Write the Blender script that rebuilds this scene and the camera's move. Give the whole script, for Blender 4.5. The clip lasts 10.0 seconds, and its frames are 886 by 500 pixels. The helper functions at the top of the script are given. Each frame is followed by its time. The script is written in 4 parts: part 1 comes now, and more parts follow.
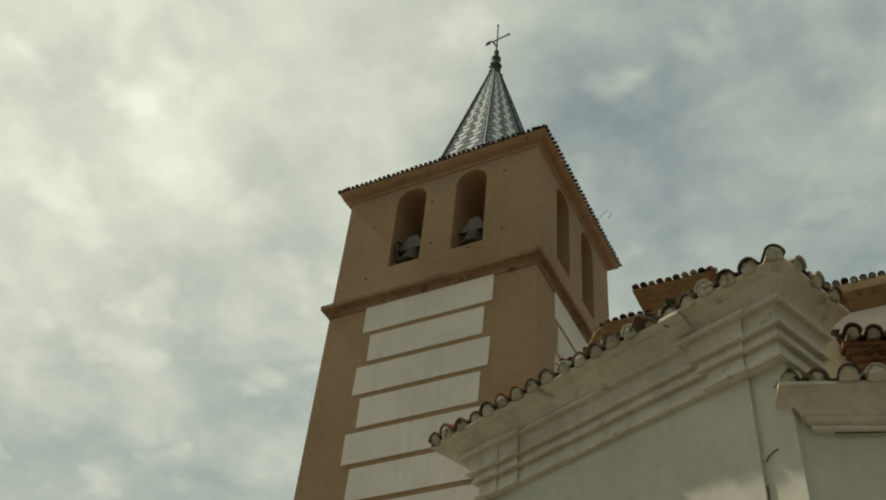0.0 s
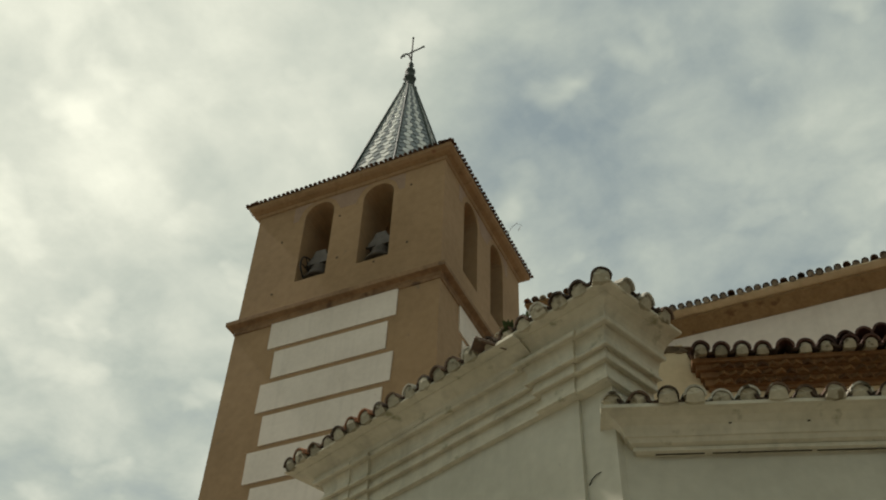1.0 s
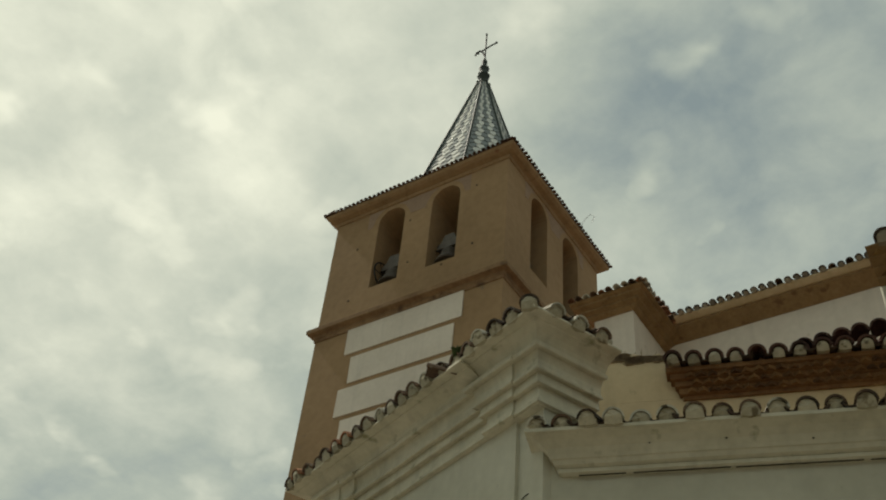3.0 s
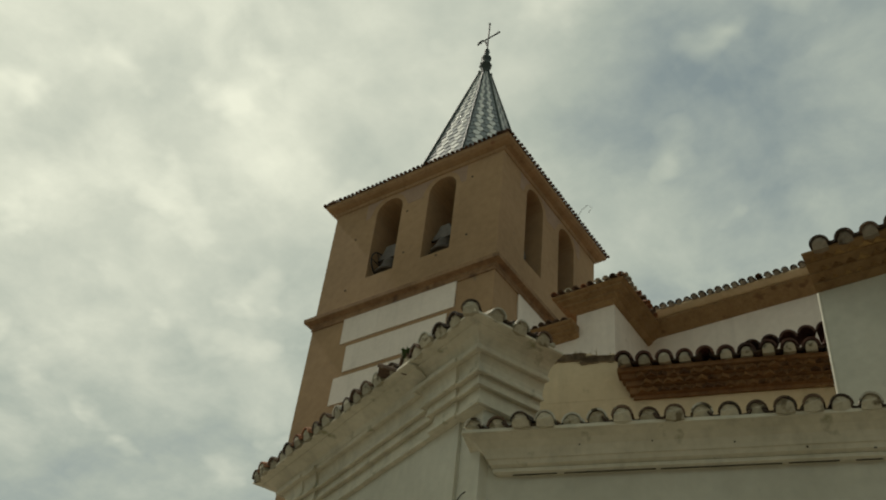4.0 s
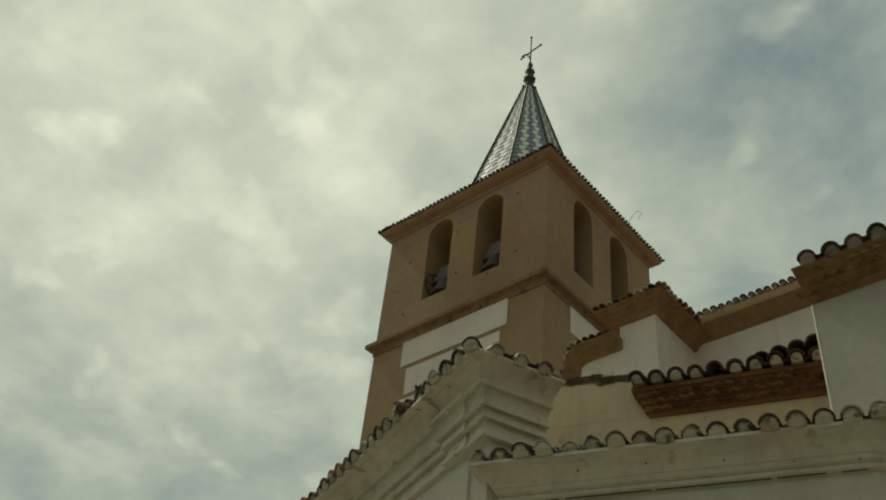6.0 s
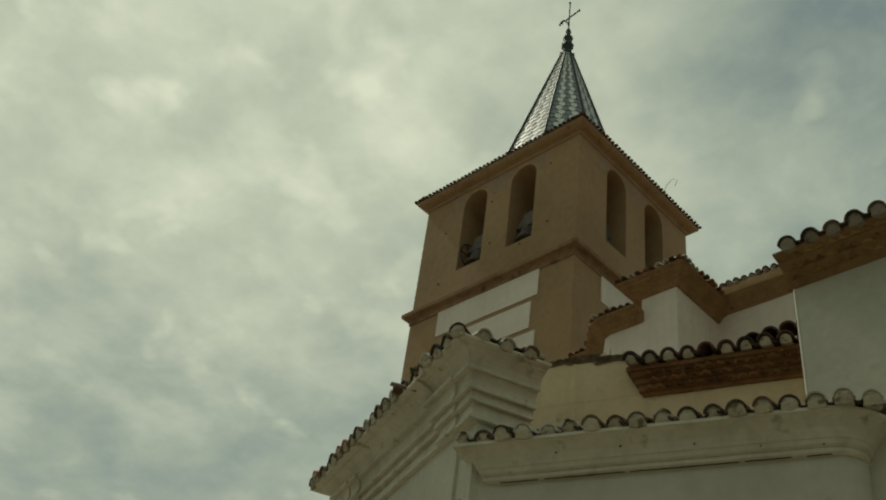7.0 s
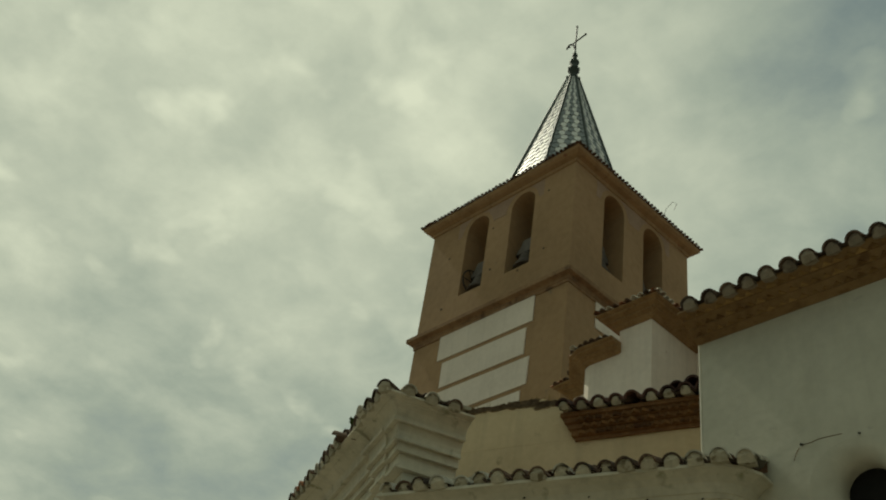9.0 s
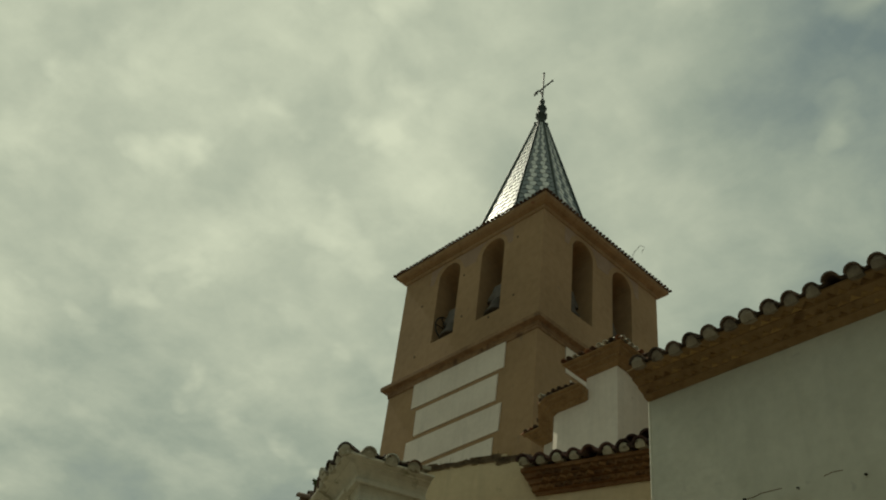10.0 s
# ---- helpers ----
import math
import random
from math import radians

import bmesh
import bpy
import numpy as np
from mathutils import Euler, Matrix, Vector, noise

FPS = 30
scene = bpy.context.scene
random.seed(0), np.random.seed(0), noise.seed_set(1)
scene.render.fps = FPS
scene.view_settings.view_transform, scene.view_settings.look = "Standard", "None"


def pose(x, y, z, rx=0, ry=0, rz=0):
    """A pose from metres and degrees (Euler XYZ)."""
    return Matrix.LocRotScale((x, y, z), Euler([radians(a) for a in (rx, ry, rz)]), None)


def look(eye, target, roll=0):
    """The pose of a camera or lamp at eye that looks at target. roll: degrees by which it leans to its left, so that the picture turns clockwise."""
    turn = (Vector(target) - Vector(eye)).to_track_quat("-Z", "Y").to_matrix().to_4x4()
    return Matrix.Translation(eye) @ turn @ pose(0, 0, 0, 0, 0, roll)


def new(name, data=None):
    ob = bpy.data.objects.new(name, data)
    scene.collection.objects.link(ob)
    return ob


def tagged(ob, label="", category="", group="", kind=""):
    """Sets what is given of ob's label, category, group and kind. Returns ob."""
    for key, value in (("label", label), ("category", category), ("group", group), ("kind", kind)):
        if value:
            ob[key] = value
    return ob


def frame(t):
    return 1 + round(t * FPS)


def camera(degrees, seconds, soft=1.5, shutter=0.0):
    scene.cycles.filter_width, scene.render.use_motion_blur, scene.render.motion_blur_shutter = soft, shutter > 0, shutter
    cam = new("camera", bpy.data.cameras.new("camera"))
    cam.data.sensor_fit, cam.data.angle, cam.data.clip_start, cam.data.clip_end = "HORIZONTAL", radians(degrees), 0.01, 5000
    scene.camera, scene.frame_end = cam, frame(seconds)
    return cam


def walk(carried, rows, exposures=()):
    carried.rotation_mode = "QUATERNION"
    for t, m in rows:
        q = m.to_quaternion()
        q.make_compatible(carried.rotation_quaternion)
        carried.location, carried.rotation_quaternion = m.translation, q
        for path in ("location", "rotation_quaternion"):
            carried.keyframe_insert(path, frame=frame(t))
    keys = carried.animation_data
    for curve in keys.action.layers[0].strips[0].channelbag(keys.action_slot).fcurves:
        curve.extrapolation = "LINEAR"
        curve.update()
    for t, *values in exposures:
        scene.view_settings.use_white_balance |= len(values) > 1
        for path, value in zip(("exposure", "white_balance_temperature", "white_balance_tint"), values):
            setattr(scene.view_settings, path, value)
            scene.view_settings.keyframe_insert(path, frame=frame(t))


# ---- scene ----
cam = camera(47.8, 10.0, soft=2.0)
PATH = [
    (0, (0.437, -0.623, 0.958), (-0.311, 0.636, 2.32), 6.1),
    (0.5, (0.879, -0.447, 1.025), (0.076, 0.817, 2.351), 5.5),
    (1, (1.319, -0.251, 1.16), (0.677, 1.046, 2.541), 2.5),
    (1.5, (1.811, -0.066, 1.238), (1.112, 1.226, 2.595), 5.8),
    (2, (2.292, 0.03, 1.301), (1.526, 1.231, 2.705), 5.3),
    (2.5, (2.727, 0.06, 1.367), (1.952, 1.301, 2.730), 5.8),
    (3, (3.152, 0.024, 1.280), (2.266, 1.213, 2.621), 5.95),
    (4.3, (4.137, 0.084, 1.282), (3.167, 1.259, 2.578), 8.3),
    (4.5, (4.252, 0.082, 1.278), (3.24, 1.233, 2.563), 9.2),
    (5, (4.452, 0.064, 1.269), (3.426, 1.167, 2.585), 7.9),
    (6.3, (5.118, 0.075, 1.276), (4.058, 1.157, 2.582), 6.8),
    (6.5, (5.269, 0.096, 1.284), (4.157, 1.151, 2.569), 10.0),
    (7, (5.744, 0.193, 1.332), (4.573, 1.241, 2.569), 8.6),
    (7.5, (6.096, 0.286, 1.382), (4.913, 1.334, 2.607), 12.3),
    (8, (6.391, 0.385, 1.437), (5.229, 1.433, 2.683), 12.3),
    (8.5, (6.83, 0.35, 1.461), (5.637, 1.427, 2.65), 11.5),
    (9, (7.3, 0.368, 1.482), (6.069, 1.347, 2.717), 9.9),
    (9.5, (7.512, 0.32, 1.492), (6.28, 1.279, 2.741), 9.2),
    (10, (7.817, 0.251, 1.522), (6.642, 1.218, 2.82), 8.0),
]
EXPOSURES = [
    (0.0, 0.10, 6560, 11.5), (0.5, 0.18, 6550, 11.5), (1.0, 0.25, 6540, 13), (1.5, 0.20, 6550, 12.5), (2.0, 0.12, 6580, 12.5), (2.5, -0.15, 6920, 4),
    (3.0, 0.11, 6630, 10), (4.5, 0.00, 6600, 10), (5.0, -0.02, 6650, 9.5), (6.5, -0.17, 6680, 2), (7.0, -0.22, 6760, 1), (7.5, -0.19, 6730, 1.5),
    (8.0, -0.02, 6640, 6), (8.5, 0.11, 6540, 10.5), (9.0, -0.22, 6800, 0.5), (9.5, -0.25, 6850, -0.5), (10.0, -0.32, 6850, -0.5),
]
walk(cam, [(t, look(eye, target, roll)) for t, eye, target, roll in PATH], EXPOSURES)

# ---- world, sun ----
SUN = Vector((-0.605, -0.02, 0.795)).normalized()
THIN = Vector((-0.78, 0.10, 0.62)).normalized()  # where the cloud is thinnest
world = bpy.data.worlds.new("sky")
scene.world = world
world.use_nodes = True
wn, wl = world.node_tree.nodes, world.node_tree.links
wn.clear()


def wnode(kind, **values):
    n = wn.new(kind)
    for k, v in values.items():
        n.inputs[k].default_value = v
    return n


w_out = wnode("ShaderNodeOutputWorld")
w_bg = wnode("ShaderNodeBackground", Strength=1.06)
w_sky = wn.new("ShaderNodeTexSky")
w_sky.sky_type, w_sky.sun_disc = "NISHITA", False
w_sky.sun_elevation, w_sky.sun_rotation = math.asin(SUN.z), math.atan2(SUN.x, SUN.y)
w_sky.dust_density, w_sky.ozone_density = 3.0, 1.0
w_dim = wn.new("ShaderNodeMix")
w_dim.data_type, w_dim.blend_type = "RGBA", "MULTIPLY"
w_dim.inputs[0].default_value = 1.0
w_dim.inputs[7].default_value = (0.075, 0.083, 0.075, 1)
wl.new(w_sky.outputs[0], w_dim.inputs[6])
w_co = wn.new("ShaderNodeTexCoord")
# cloud sheet: the direction thrown on a level layer, so that clouds flatten towards the horizon
w_sep = wn.new("ShaderNodeSeparateXYZ")
wl.new(w_co.outputs["Generated"], w_sep.inputs[0])
w_lift = wn.new("ShaderNodeMath")
w_lift.operation = "MAXIMUM"
w_lift.inputs[1].default_value = 0.0
wl.new(w_sep.outputs[2], w_lift.inputs[0])
w_add = wn.new("ShaderNodeMath")
w_add.operation = "ADD"
w_add.inputs[1].default_value = 0.25
wl.new(w_lift.outputs[0], w_add.inputs[0])
w_div = wn.new("ShaderNodeVectorMath")
w_div.operation = "DIVIDE"
w_cmb = wn.new("ShaderNodeCombineXYZ")
for i in range(3):
    wl.new(w_add.outputs[0], w_cmb.inputs[i])
wl.new(w_co.outputs["Generated"], w_div.inputs[0])
wl.new(w_cmb.outputs[0], w_div.inputs[1])
w_big = wnode("ShaderNodeTexNoise", Scale=2.6, Detail=3.0, Roughness=0.45, Distortion=0.1)
w_fine = wnode("ShaderNodeTexNoise", Scale=8.0, Detail=7.0, Roughness=0.56, Distortion=0.15)
w_map = wn.new("ShaderNodeMapping")
w_map.inputs[1].default_value = (0.35, 0.1, 0.0)
wl.new(w_div.outputs[0], w_map.inputs[0])
for n in (w_big, w_fine):
    wl.new(w_map.outputs[0], n.inputs["Vector"])
# lumps: cells bent by noise, so that the sheet breaks into small rounded puffs
w_warp = wnode("ShaderNodeTexNoise", Scale=5.0, Detail=4.0, Roughness=0.55)
wl.new(w_map.outputs[0], w_warp.inputs["Vector"])
w_bend = wn.new("ShaderNodeVectorMath")
w_bend.operation = "MULTIPLY_ADD"
w_bend.inputs[1].default_value = (0.22, 0.22, 0.22)
wl.new(w_warp.outputs["Color"], w_bend.inputs[0])
wl.new(w_map.outputs[0], w_bend.inputs[2])
w_cell = wn.new("ShaderNodeTexVoronoi")
w_cell.feature = "SMOOTH_F1"
w_cell.inputs["Scale"].default_value, w_cell.inputs["Smoothness"].default_value, w_cell.inputs["Detail"].default_value = 8.5, 0.45, 1.5
wl.new(w_bend.outputs[0], w_cell.inputs["Vector"])
w_puff = wnode("ShaderNodeMapRange")
w_puff.inputs[1].default_value, w_puff.inputs[2].default_value = 0.05, 0.62
w_puff.inputs[3].default_value, w_puff.inputs[4].default_value = 0.84, 0.42
wl.new(w_cell.outputs["Distance"], w_puff.inputs[0])
w_noise = wn.new("ShaderNodeMix")
w_noise.inputs[0].default_value = 0.6
wl.new(w_big.outputs[0], w_noise.inputs[2])
wl.new(w_fine.outputs[0], w_noise.inputs[3])
w_sum = wn.new("ShaderNodeMix")
w_sum.inputs[0].default_value = 0.36
wl.new(w_noise.outputs[0], w_sum.inputs[2])
wl.new(w_puff.outputs[0], w_sum.inputs[3])


def sky_lobe(before, way, near, far, amount):
    """Thicker or thinner cloud round one direction."""
    dot = wn.new("ShaderNodeVectorMath")
    dot.operation = "DOT_PRODUCT"
    dot.inputs[1].default_value = Vector(way).normalized()
    wl.new(w_co.outputs["Generated"], dot.inputs[0])
    ran = wn.new("ShaderNodeMapRange")
    ran.interpolation_type = "SMOOTHSTEP"
    ran.inputs[1].default_value, ran.inputs[2].default_value = math.cos(radians(far)), math.cos(radians(near))
    ran.inputs[3].default_value, ran.inputs[4].default_value = 0.0, amount
    wl.new(dot.outputs["Value"], ran.inputs[0])
    plus = wn.new("ShaderNodeMath")
    wl.new(before, plus.inputs[0])
    wl.new(ran.outputs[0], plus.inputs[1])
    return plus.outputs[0]


# brighter cloud round the veiled sun
w_dot = wn.new("ShaderNodeVectorMath")
w_dot.operation = "DOT_PRODUCT"
w_dot.inputs[1].default_value = THIN
wl.new(w_co.outputs["Generated"], w_dot.inputs[0])
w_near = wnode("ShaderNodeMapRange")
w_near.inputs[1].default_value, w_near.inputs[2].default_value = 0.62, 1.0
w_near.inputs[3].default_value, w_near.inputs[4].default_value = -0.12, 0.075
wl.new(w_dot.outputs["Value"], w_near.inputs[0])
w_tot = wn.new("ShaderNodeMath")
w_tot.operation = "ADD"
wl.new(w_sum.outputs[0], w_tot.inputs[0])
wl.new(w_near.outputs[0], w_tot.inputs[1])
# the sheet greys towards the horizon
w_low = wnode("ShaderNodeMapRange")
w_low.inputs[1].default_value, w_low.inputs[2].default_value = 0.28, 0.6
w_low.inputs[3].default_value, w_low.inputs[4].default_value = -0.095, 0.01
wl.new(w_sep.outputs[2], w_low.inputs[0])
w_sum2 = wn.new("ShaderNodeMath")
w_sum2.operation = "ADD"
wl.new(w_tot.outputs[0], w_sum2.inputs[0])
wl.new(w_low.outputs[0], w_sum2.inputs[1])
w_cloud = sky_lobe(w_sum2.outputs[0], (-0.15, 0.57, 0.80), 1, 12, -0.05)  # blue-grey gap in the sheet
w_cloud = sky_lobe(w_cloud, (-0.47, 0.50, 0.73), 2, 17, 0.03)  # pale veil behind the tower
w_cloud = sky_lobe(w_cloud, (-0.24, 0.67, 0.70), 1, 13, -0.05)
w_cloud = sky_lobe(w_cloud, (-0.56, 0.68, 0.47), 1, 13, -0.03)
w_cloud = sky_lobe(w_cloud, (-0.80, 0.48, 0.36), 3, 20, -0.035)  # grey towards the west horizon
w_ramp = wn.new("ShaderNodeValToRGB")
for k, (pos, col) in enumerate([(0.25, (0.215, 0.266, 0.262)), (0.40, (0.38, 0.428, 0.37)), (0.53, (0.556, 0.588, 0.49)), (0.66, (0.775, 0.795, 0.65))]):
    e = w_ramp.color_ramp.elements[k] if k < 2 else w_ramp.color_ramp.elements.new(pos)
    e.position, e.color = pos, (*col, 1)
wl.new(w_cloud, w_ramp.inputs[0])
w_mask = wnode("ShaderNodeMapRange")
w_mask.inputs[1].default_value, w_mask.inputs[2].default_value = 0.24, 0.40
w_mask.inputs[3].default_value, w_mask.inputs[4].default_value = 0.85, 1.0
wl.new(w_cloud, w_mask.inputs[0])
w_mix = wn.new("ShaderNodeMix")
w_mix.data_type = "RGBA"
wl.new(w_mask.outputs[0], w_mix.inputs[0])
wl.new(w_dim.outputs[2], w_mix.inputs[6])
wl.new(w_ramp.outputs[0], w_mix.inputs[7])
wl.new(w_mix.outputs[2], w_bg.inputs[0])
wl.new(w_bg.outputs[0], w_out.inputs[0])

sun_lamp = bpy.data.lights.new("sun", "SUN")
sun_lamp.energy, sun_lamp.angle, sun_lamp.color = 2.9, radians(1.4), (1.0, 0.93, 0.8)
new("sun", sun_lamp).matrix_world = look(SUN * 60, (0, 0, 0))


# ---- materials ----
def material(name, low, high, rough=0.85, scale=1.2, fine=22.0, bump=0.25, dist=0.01, speck=None, per_object=0.0, spec=0.3, streak=0.0, metal=0.0):
    """Two tones mixed by broad and fine noise, with relief; speck: (colour, threshold, scale) for spots; streak: vertical stains."""
    m = bpy.data.materials.new(name)
    m.use_nodes = True
    n, l = m.node_tree.nodes, m.node_tree.links
    bsdf = n["Principled BSDF"]
    co = n.new("ShaderNodeTexCoord")
    broad, grain = n.new("ShaderNodeTexNoise"), n.new("ShaderNodeTexNoise")
    broad.inputs["Scale"].default_value, broad.inputs["Detail"].default_value, broad.inputs["Roughness"].default_value = scale, 6, 0.62
    grain.inputs["Scale"].default_value, grain.inputs["Detail"].default_value = fine, 5
    place = co.outputs["Object"]
    if per_object:
        info = n.new("ShaderNodeObjectInfo")
        far = n.new("ShaderNodeVectorMath")
        far.operation = "MULTIPLY_ADD"
        wide = n.new("ShaderNodeCombineXYZ")
        for k in range(3):
            l.new(info.outputs["Random"], wide.inputs[k])
        far.inputs[1].default_value = (37.0, 53.0, 71.0)
        l.new(wide.outputs[0], far.inputs[0])
        l.new(place, far.inputs[2])
        place = far.outputs[0]
    for t in (broad, grain):
        l.new(place, t.inputs["Vector"])
    mixf = n.new("ShaderNodeMix")
    mixf.inputs[0].default_value = 0.35
    l.new(broad.outputs[0], mixf.inputs[2])
    l.new(grain.outputs[0], mixf.inputs[3])
    ran = n.new("ShaderNodeMapRange")
    ran.inputs[1].default_value, ran.inputs[2].default_value = 0.33, 0.67
    l.new(mixf.outputs[0], ran.inputs[0])
    factor = ran.outputs[0]
    if per_object:
        shift = n.new("ShaderNodeMath")
        shift.operation = "MULTIPLY_ADD"
        shift.inputs[1].default_value, shift.inputs[2].default_value = per_object, -per_object / 2
        l.new(info.outputs["Random"], shift.inputs[0])
        plus = n.new("ShaderNodeMath")
        plus.use_clamp = True
        l.new(factor, plus.inputs[0])
        l.new(shift.outputs[0], plus.inputs[1])
        factor = plus.outputs[0]
    tone = n.new("ShaderNodeMix")
    tone.data_type = "RGBA"
    tone.inputs[6].default_value, tone.inputs[7].default_value = (*low, 1), (*high, 1)
    l.new(factor, tone.inputs[0])
    colour = tone.outputs[2]
    if streak:
        mp = n.new("ShaderNodeMapping")
        mp.inputs[3].default_value = (5.0, 5.0, 0.35)
        l.new(co.outputs["Object"], mp.inputs[0])
        st = n.new("ShaderNodeTexNoise")
        st.inputs["Scale"].default_value, st.inputs["Detail"].default_value = 1.0, 5
        l.new(mp.outputs[0], st.inputs["Vector"])
        sr = n.new("ShaderNodeMapRange")
        sr.inputs[1].default_value, sr.inputs[2].default_value, sr.inputs[4].default_value = 0.52, 0.75, streak
        l.new(st.outputs[0], sr.inputs[0])
        sm = n.new("ShaderNodeMix")
        sm.data_type = "RGBA"
        sm.inputs[7].default_value = (*(c * 0.45 for c in low), 1)
        l.new(sr.outputs[0], sm.inputs[0])
        l.new(colour, sm.inputs[6])
        colour = sm.outputs[2]
    if speck:
        sp = n.new("ShaderNodeTexNoise")
        sp.inputs["Scale"].default_value, sp.inputs["Detail"].default_value = speck[2], 4
        l.new(place, sp.inputs["Vector"])
        pr = n.new("ShaderNodeMapRange")
        pr.inputs[1].default_value, pr.inputs[2].default_value = speck[1], speck[1] + 0.1
        l.new(sp.outputs[0], pr.inputs[0])
        pm = n.new("ShaderNodeMix")
        pm.data_type = "RGBA"
        pm.inputs[7].default_value = (*speck[0], 1)
        l.new(pr.outputs[0], pm.inputs[0])
        l.new(colour, pm.inputs[6])
        colour = pm.outputs[2]
    l.new(colour, bsdf.inputs["Base Color"])
    bsdf.inputs["Roughness"].default_value, bsdf.inputs["Metallic"].default_value = rough, metal
    bsdf.inputs["Specular IOR Level"].default_value = spec
    bp = n.new("ShaderNodeBump")
    bp.inputs["Strength"].default_value, bp.inputs["Distance"].default_value = bump, dist
    l.new(mixf.outputs[0], bp.inputs["Height"])
    l.new(bp.outputs[0], bsdf.inputs["Normal"])
    return m


LIME = material("limewash", (0.485, 0.467, 0.375), (0.62, 0.598, 0.49), scale=0.9, fine=9, bump=0.5, dist=0.02, streak=0.12, speck=((0.40, 0.38, 0.32), 0.70, 5))
LIME_TRIM = material("limewashed moulding", (0.515, 0.485, 0.37), (0.69, 0.645, 0.515), scale=1.6, fine=14, bump=0.4, dist=0.012, streak=0.35, speck=((0.31, 0.295, 0.19), 0.645, 4.5))
CREAM = material("cream plaster", (0.53, 0.415, 0.25), (0.665, 0.535, 0.34), scale=1.1, fine=12, bump=0.4, dist=0.012, streak=0.25, speck=((0.36, 0.28, 0.17), 0.68, 4))
PANEL = material("white tower plaster", (0.61, 0.54, 0.45), (0.73, 0.655, 0.553), scale=0.7, fine=8, bump=0.3, streak=0.15, speck=((0.45, 0.36, 0.26), 0.7, 3))
OCHRE = material("ochre tower render", (0.258, 0.165, 0.083), (0.372, 0.244, 0.13), scale=0.42, fine=5, bump=0.3, dist=0.015, streak=0.07, speck=((0.22, 0.16, 0.10), 0.68, 2.2))
OCHRE_TRIM = material("ochre moulding", (0.25, 0.155, 0.075), (0.35, 0.225, 0.118), scale=1.4, fine=10, bump=0.4, dist=0.015, streak=0.4, speck=((0.20, 0.09, 0.05), 0.66, 2.5))
SPANDREL = material("grey scratched plaster", (0.26, 0.175, 0.115), (0.34, 0.238, 0.165), scale=2.5, fine=14, bump=0.3)
STRING = material("weathered ochre string course", (0.17, 0.098, 0.05), (0.31, 0.195, 0.10), scale=1.3, fine=9, bump=0.5, dist=0.02, streak=0.2, speck=((0.11, 0.065, 0.036), 0.60, 2.2))
BRICK_OCHRE = material("blotched ochre brick", (0.15, 0.082, 0.03), (0.43, 0.275, 0.105), scale=5, fine=16, bump=0.6, dist=0.02, per_object=1.0, speck=((0.10, 0.06, 0.03), 0.62, 6))
SOFFIT = material("ochre corbelled eave", (0.19, 0.115, 0.05), (0.32, 0.205, 0.095), scale=3.5, fine=16, bump=0.6, dist=0.02, speck=((0.16, 0.09, 0.04), 0.62, 5))
SOFFIT_RED = material("brick eave underside", (0.145, 0.07, 0.03), (0.265, 0.145, 0.06), scale=4.0, fine=18, bump=0.7, dist=0.02, speck=((0.42, 0.27, 0.12), 0.66, 6))
FASCIA = material("pale ochre fascia", (0.45, 0.33, 0.19), (0.58, 0.45, 0.28), scale=1.5, fine=12, bump=0.3, streak=0.2)
TILE = material("weathered clay tile", (0.04, 0.03, 0.022), (0.165, 0.105, 0.068), rough=0.9, scale=7, fine=40, bump=0.5, dist=0.01, per_object=0.8, speck=((0.27, 0.25, 0.19), 0.66, 14))
# pan clay kept darker: the shade between cover tiles is put into its colour
TILE_DARK = material("shaded clay pan tile", (0.03, 0.024, 0.018), (0.09, 0.06, 0.042), rough=0.95, scale=7, fine=40, bump=0.5, dist=0.01, per_object=0.5)
TILE_BROWN = material("brown clay tile", (0.05, 0.03, 0.02), (0.17, 0.09, 0.055), rough=0.9, scale=7, fine=40, bump=0.5, dist=0.01, per_object=0.7)
TILE_RED = material("red clay tile", (0.16, 0.07, 0.035), (0.36, 0.17, 0.085), rough=0.9, scale=7, fine=40, bump=0.5, dist=0.01, per_object=0.7, speck=((0.08, 0.065, 0.05), 0.6, 12))
TILE_LIME = material("limewashed clay tile", (0.36, 0.33, 0.26), (0.62, 0.60, 0.51), rough=0.9, scale=6, fine=30, bump=0.5, dist=0.01, per_object=0.6, speck=((0.09, 0.075, 0.05), 0.57, 9))
MORTAR_WHITE = material("fresh limewashed mortar", (0.34, 0.30, 0.21), (0.58, 0.53, 0.40), scale=5, fine=25, bump=0.6, dist=0.02, per_object=0.7, speck=((0.17, 0.135, 0.08), 0.58, 10))
MORTAR_BROWN = material("earth-stained mortar", (0.16, 0.13, 0.095), (0.34, 0.285, 0.21), scale=5, fine=25, bump=0.6, dist=0.02, per_object=0.8, speck=((0.08, 0.06, 0.04), 0.60, 9))
TILE_MAROON = material("dark maroon clay tile", (0.035, 0.02, 0.016), (0.13, 0.066, 0.05), rough=0.9, scale=7, fine=40, bump=0.5, dist=0.01, per_object=0.8, speck=((0.22, 0.19, 0.15), 0.66, 12))
BRICK_RED = material("blotched red eave brick", (0.095, 0.046, 0.02), (0.25, 0.135, 0.052), scale=4, fine=18, bump=0.6, dist=0.02, per_object=0.9, speck=((0.08, 0.045, 0.02), 0.62, 6))
SHADOW_LINE = material("black shadow line", (0.03, 0.027, 0.018), (0.09, 0.08, 0.055), rough=0.95, scale=6, bump=0.3)
MORTAR = material("limewashed mortar", (0.27, 0.245, 0.175), (0.50, 0.46, 0.345), scale=4, fine=25, bump=0.6, dist=0.02, per_object=0.7, speck=((0.10, 0.085, 0.055), 0.58, 9))
